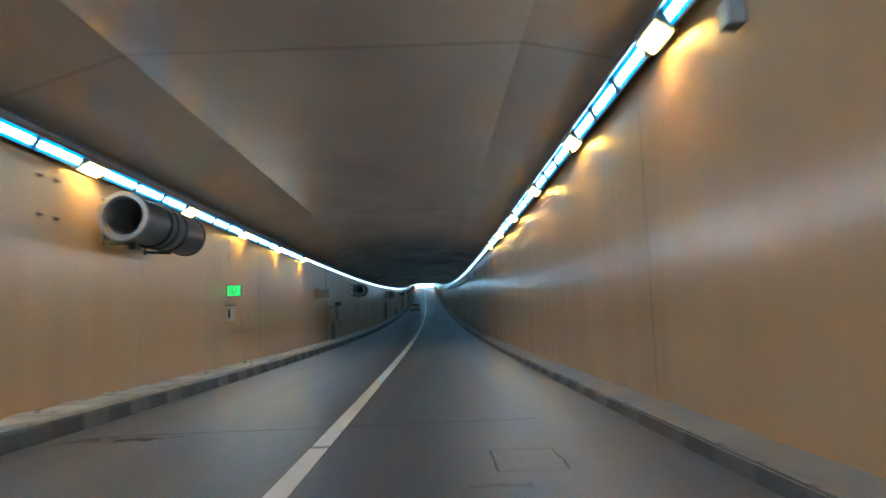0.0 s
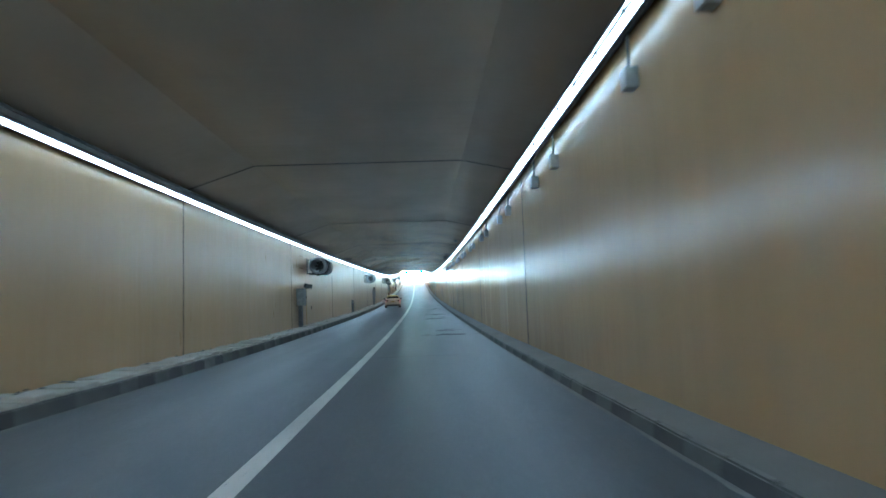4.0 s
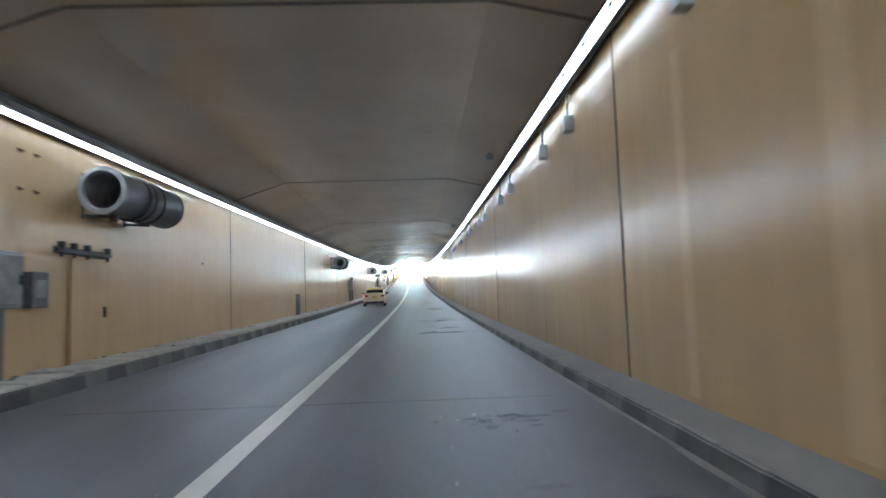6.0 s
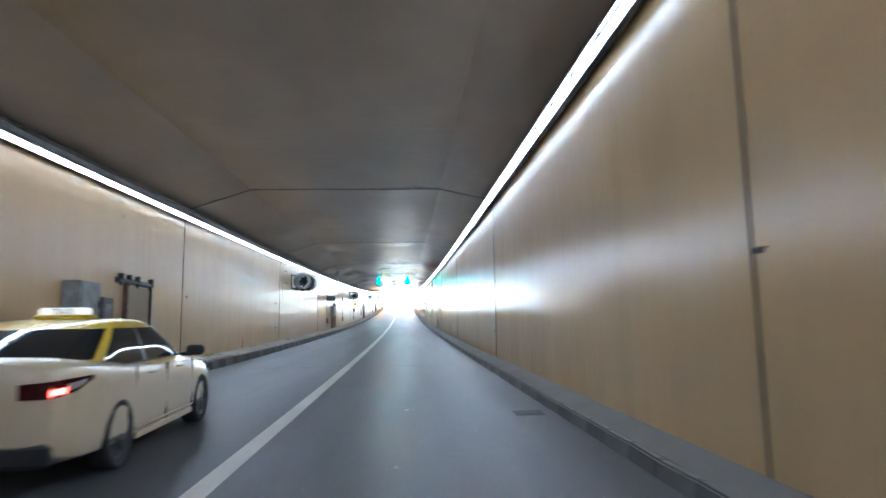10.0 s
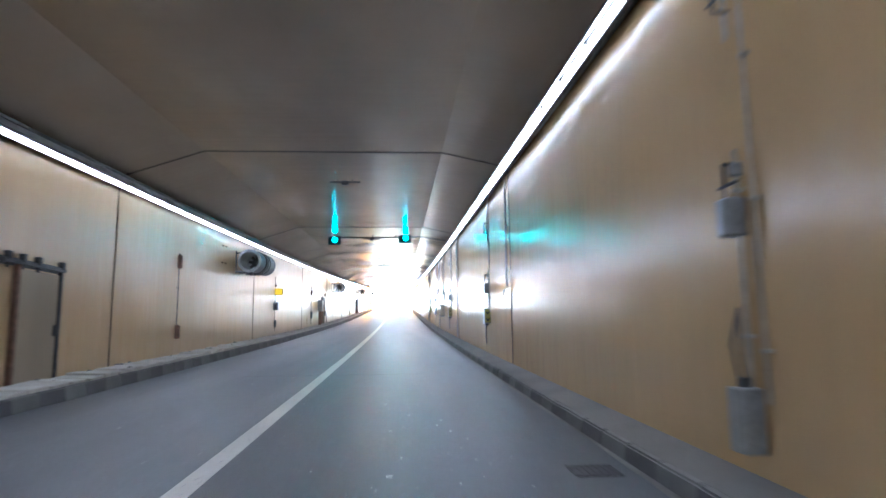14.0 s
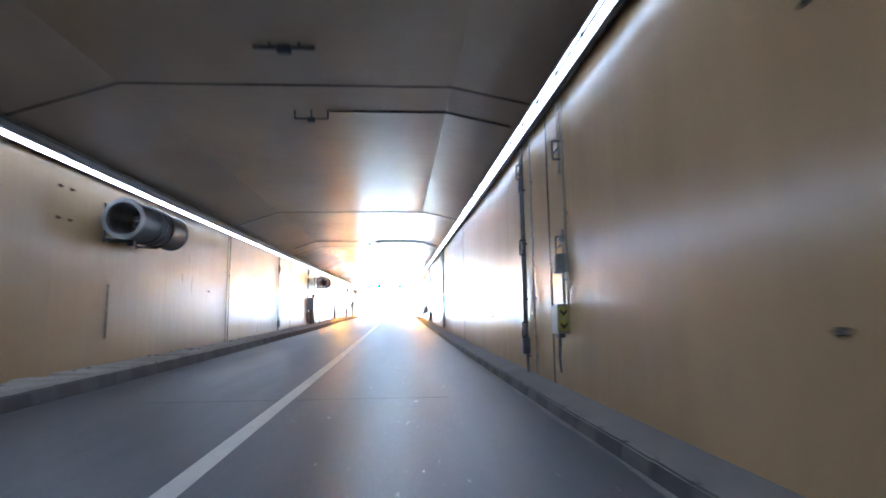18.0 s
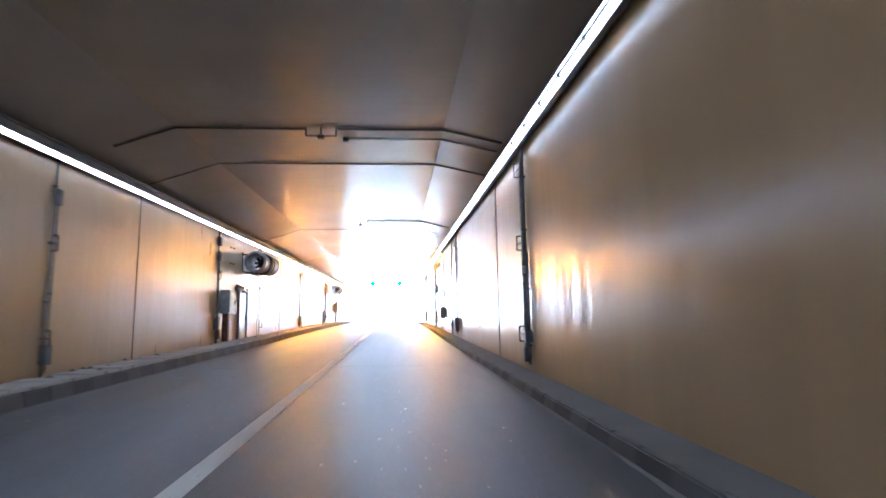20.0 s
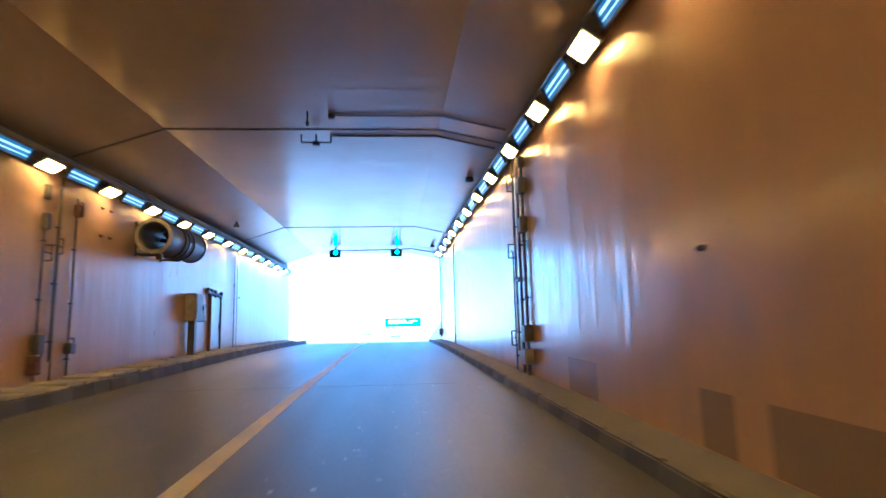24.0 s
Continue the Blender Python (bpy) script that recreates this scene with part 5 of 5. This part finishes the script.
for s, u, w, l in ((37.5, 2.35, 0.7, 0.35), (68.5, 2.5, 1.2, 0.5), (71.3, 2.4, 0.8, 0.4), (84.6, 2.3, 1.3, 0.45), (86.8, 2.6, 0.6, 0.5), (91.5, 2.4, 1.1, 0.6), (93.2, 2.7, 0.7, 0.3), (104.2, 2.5, 0.9, 0.6), (106.5, 2.7, 0.6, 0.4), (7.0, -2.6, 1.0, 0.25)):
    scuffed(s, u, w, l * 1.6, "tar_patch", M["tar"], "dark scuffed ragged tar patch on the asphalt", "tar patch")
for s, u, w, l in ((5.0, 2.1, 0.62, 0.9), (4.1, 1.75, 0.5, 0.02), (88.3, 2.45, 0.9, 0.7)):
    bm = bmesh.new()
    pts = [(u + w / 2 * math.copysign(min(1, abs(1.4 * math.cos(a))), math.cos(a)), s + l / 2 * math.copysign(min(1, abs(1.4 * math.sin(a))), math.sin(a))) for a in [2 * math.pi * i / 48 for i in range(49)]]
    pts = [(x + 0.035 * noise.noise((x * 5, y * 5, 2)), y + 0.05 * noise.noise((x * 5, y * 5, 7))) for x, y in pts]
    for (u0, s0), (u1, s1) in zip(pts, pts[1:]):
        d = Vector((u1 - u0, s1 - s0))
        if d.length > 1e-4:
            n = Vector((-d.y, d.x)).normalized() * (0.006 + 0.007 * rng.random())
            bm.faces.new([bm.verts.new(at(y, x, 0.0042)) for x, y in ((u0 - n.x, s0 - n.y), (u1 - n.x, s1 - n.y), (u1 + n.x, s1 + n.y), (u0 + n.x, s0 + n.y))])
    tagged(part("road_crack", bm, M["joint"]), "thin dark crack round a patch in the asphalt", "crack", "cracks round patches", "structure")
for s in SEAMS:
    if -10 < s < 290:
        a = rng.uniform(-3.3, -1.0)
        b = rng.uniform(1.0, 3.4)
        bm = bmesh.new()
        n = 24
        pts = [(a + (b - a) * i / n, s + 0.03 * noise.noise((i * 0.7, s, 0))) for i in range(n + 1)]
        for (u0, s0), (u1, s1) in zip(pts, pts[1:]):
            w = 0.012 + 0.012 * rng.random()
            bm.faces.new([bm.verts.new(at(y, x, 0.0042)) for x, y in ((u0, s0 - w), (u1, s1 - w), (u1, s1 + w), (u0, s0 + w))])
        tagged(part("road_joint", bm, M["joint"]), "dark crack across the asphalt over a joint", "crack", "cracks over the joints", "structure")

bm = bmesh.new()
for i in range(2000):
    s = rng.uniform(60, 140) if rng.random() < 0.15 else rng.uniform(135, 292)
    u = rng.gauss(1.75, 0.5) if rng.random() < 0.75 else rng.uniform(-3.4, 3.4)
    r = rng.uniform(0.004, 0.014) * (1.9 if rng.random() < 0.1 else 1)
    c = [at(s + r * rng.uniform(0.6, 1.6) * dy, u + r * rng.uniform(0.6, 1.6) * dx, z) for dx, dy, z in ((-1, -1, 0), (1, -1, 0), (1, 1, 0), (-1, 1, 0), (0, 0, r * 0.3))]
    v = [bm.verts.new(p) for p in c]
    for j in range(4):
        bm.faces.new((v[j], v[(j + 1) % 4], v[4]))
tagged(part("grit", bm, M["chips"]), "scattered pale grit and crumbs on the asphalt", "grit", kind="stuff")

bm = bmesh.new()
for i in range(500):
    s = rng.uniform(-5, 295)
    u = WL + abs(rng.gauss(0, 0.25)) + 0.02
    r = rng.uniform(0.015, 0.06)
    c = [at(s + r * rng.uniform(0.6, 1.8) * dy, min(u, UL - 0.2) + r * rng.uniform(0.6, 1.4) * dx, 0.262 + z) for dx, dy, z in ((-1, -1, 0), (1, -1, 0), (1, 1, 0), (-1, 1, 0), (0.2, 0, r * 0.8))]
    v = [bm.verts.new(p) for p in c]
    for j in range(4):
        bm.faces.new((v[j], v[(j + 1) % 4], v[4]))
tagged(part("rubble", bm, M["bed"]), "small rubble and dirt along the foot of the wall", "rubble", kind="stuff")

# pale chunks left on the walkway
base = None
for s, u, k in ((96.4, -3.78, 1.0), (124.3, -3.8, 0.8), (125.7, -3.82, 0.65), (42.8, -4.1, 0.5), (98.0, -3.95, 0.6)):
    m = along(s, u, 0.262) @ pose(0, 0, 0, 0, 0, s * 37 % 90) @ Matrix.Scale(k, 4)
    if base:
        copy_thing(base, m)
    else:
        bm = boxed(-0.12, 0.1, -0.08, 0.09, -0.02, 0.11, bevel=0.02)
        for v in bm.verts:
            v.co += Vector((noise.noise(v.co * 9), noise.noise(v.co * 9 + Vector((5, 0, 0))), noise.noise(v.co * 9 + Vector((0, 5, 0))))) * 0.03
        base = tagged(part("concrete_chunk", bm, M["box_pale"]), "pale broken lump of concrete on the walkway", "rubble", "lumps on the walkway")

# sand swept against the kerbs
for nm, edge, sg, spans in (("gutter_sand_right", UR, -1, ((30, 112), (150, 262))), ("gutter_sand_left", UL, 1, ((20, 60), (100, 130), (215, 285)))):
    bm = bmesh.new()
    for s0, s1 in spans:
        n = int((s1 - s0) / 0.25)
        prev = None
        for i in range(n + 1):
            s = s0 + 0.25 * i
            w = max(0.006, 0.045 + 0.06 * noise.noise((s * 0.35, edge, 0)) + 0.04 * noise.noise((s * 1.9, edge, 5)))
            now = [bm.verts.new(at(s, edge, 0.012)), bm.verts.new(at(s, edge + sg * w * 0.5, 0.009)), bm.verts.new(at(s, edge + sg * w, 0.001))]
            if prev:
                bm.faces.new((prev[0], prev[1], now[1], now[0]))
                bm.faces.new((prev[1], prev[2], now[2], now[1]))
            prev = now
    tagged(part(nm, bm, M["dust"]), "thin ragged line of pale sand along the kerb", "sand", kind="stuff")

# repainted areas of the walls
for s0, s1, h0, h1, mat in ((63.4, 65.4, 0.2, 2.2, "patch_light"), (92.8, 94.7, 0.2, 2.15, "patch_light"), (101.0, 101.35, 0.2, 2.3, "patch_light"), (106.45, 108.5, 0.2, 2.2, "patch_light"), (104.6, 105.7, 0.2, 1.35, "patch_light"), (70.65, 70.85, 0.25, 3.6, "patch_light"), (68.3, 68.6, 0.25, 3.8, "patch_light"), (97.65, 97.9, 0.25, 3.0, "patch_light"), (255.25, 257.75, 0.2, 1.8, "patch_grey"), (253.5, 254.85, 0.2, 1.74, "patch_grey"), (251.2, 253.5, 1.36, 1.7, "patch_grey"), (254.87, 255.23, 0.2, 4.45, "patch_light"),
                            (265.02, 265.53, 0.2, 0.67, "patch_grey"), (268.17, 269.45, 0.2, 0.67, "patch_grey"), (261.0, 264.57, 0.2, 0.67, "patch_grey")):
    bm = bmesh.new()
    q = [at(s0, WR - 0.004, h0), at(s1, WR - 0.004, h0), at(s1, WR - 0.004, h1), at(s0, WR - 0.004, h1)]
    a = [bm.verts.new(p) for p in q]
    b = [bm.verts.new(p + Vector((0.02, 0, 0))) for p in q]
    bm.faces.new(a)
    for j in range(4):
        bm.faces.new((a[j], a[(j + 1) % 4], b[(j + 1) % 4], b[j]))
    tagged(part("paint_patch", bm, M[mat]), "lighter repainted rectangle on the tunnel wall" if mat == "patch_light" else "grey painted-over rectangle low on the tunnel wall", "paint patch", "repainted patches on the wall", "structure")

# ---- kerb stones and walkway slabs ----
def shared(name, bm, mat, top=None):
    me = bpy.data.meshes.new(name)
    bmesh.ops.recalc_face_normals(bm, faces=bm.faces)
    bm.to_mesh(me)
    bm.free()
    me.materials.append(mat)
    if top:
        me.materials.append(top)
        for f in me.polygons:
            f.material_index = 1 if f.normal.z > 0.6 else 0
    return me


def row(parent, name, meshes, u, pitch, s0, count, s_end, jit=0.0, drop=0.0):
    """Pieces along the road: the first ones as parts, the rest joined."""
    s, i = s0, 0
    rest = {}
    while s < s_end:
        me = meshes[i % len(meshes)]
        m = along(s, u + rng.uniform(-jit, jit) * 0.4, rng.uniform(-jit, jit) * 0.35) @ pose(0, 0, 0, rng.uniform(-1, 1) * jit * 40, rng.uniform(-1, 1) * jit * 40, rng.uniform(-1, 1) * jit * 120)
        if i < count:
            ob = new(name, me)
            ob.parent, ob.matrix_basis = parent, m
        else:
            rest.setdefault(me.name, (me, []))[1].append(m)
        s += pitch
        i += 1
    for me, ms in rest.values():
        n = len(me.vertices)
        co = [v.co.copy() for v in me.vertices]
        vs, fs = [], []
        for k, m in enumerate(ms):
            vs += [m @ c for c in co]
            fs += [[n * k + v for v in p.vertices] for p in me.polygons]
        big = bpy.data.meshes.new(name + "_run")
        big.from_pydata(vs, [], fs)
        for mt in me.materials:
            big.materials.append(mt)
        for i, f in enumerate(big.polygons):
            f.material_index = me.polygons[i % len(me.polygons)].material_index
        ob = new(name + "_run", big)
        ob.parent = parent
        ob["kind"] = "stuff"


def kerb_stone(top, lean):
    bm = boxed(-0.06, 0.06, -0.338, 0.338, -0.1, top, bevel=0)
    for v in bm.verts:
        if v.co.z > 0 and v.co.x * lean < 0:
            v.co.x += lean * 0.03
    es = [e for e in bm.edges if all(v.co.z > 0 for v in e.verts)]
    bmesh.ops.bevel(bm, geom=es, offset=0.018, segments=2, affect="EDGES")
    return bm


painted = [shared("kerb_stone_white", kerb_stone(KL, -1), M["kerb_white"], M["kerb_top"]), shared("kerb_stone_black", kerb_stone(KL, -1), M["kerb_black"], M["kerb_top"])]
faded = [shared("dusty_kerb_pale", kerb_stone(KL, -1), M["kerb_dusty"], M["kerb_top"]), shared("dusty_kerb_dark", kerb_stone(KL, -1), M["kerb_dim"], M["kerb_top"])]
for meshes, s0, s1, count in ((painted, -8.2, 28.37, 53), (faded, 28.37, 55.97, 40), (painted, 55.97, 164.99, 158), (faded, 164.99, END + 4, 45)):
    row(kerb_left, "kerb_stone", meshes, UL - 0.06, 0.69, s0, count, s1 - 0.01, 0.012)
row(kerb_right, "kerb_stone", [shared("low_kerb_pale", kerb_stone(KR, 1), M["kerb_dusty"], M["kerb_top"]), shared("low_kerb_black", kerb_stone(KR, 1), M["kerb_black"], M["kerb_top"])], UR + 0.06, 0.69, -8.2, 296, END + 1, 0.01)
row(walk_left, "cover_slab", [shared("cover_slab", boxed(-0.38, 0.35, -0.27, 0.27, 0.195, 0.275, bevel=0.014), M["slab"]), shared("cover_slab_b", boxed(-0.36, 0.37, -0.262, 0.262, 0.195, 0.262, bevel=0.016), M["slab"])], -4.14, 0.6, -4.0, 296, END, 0.04)
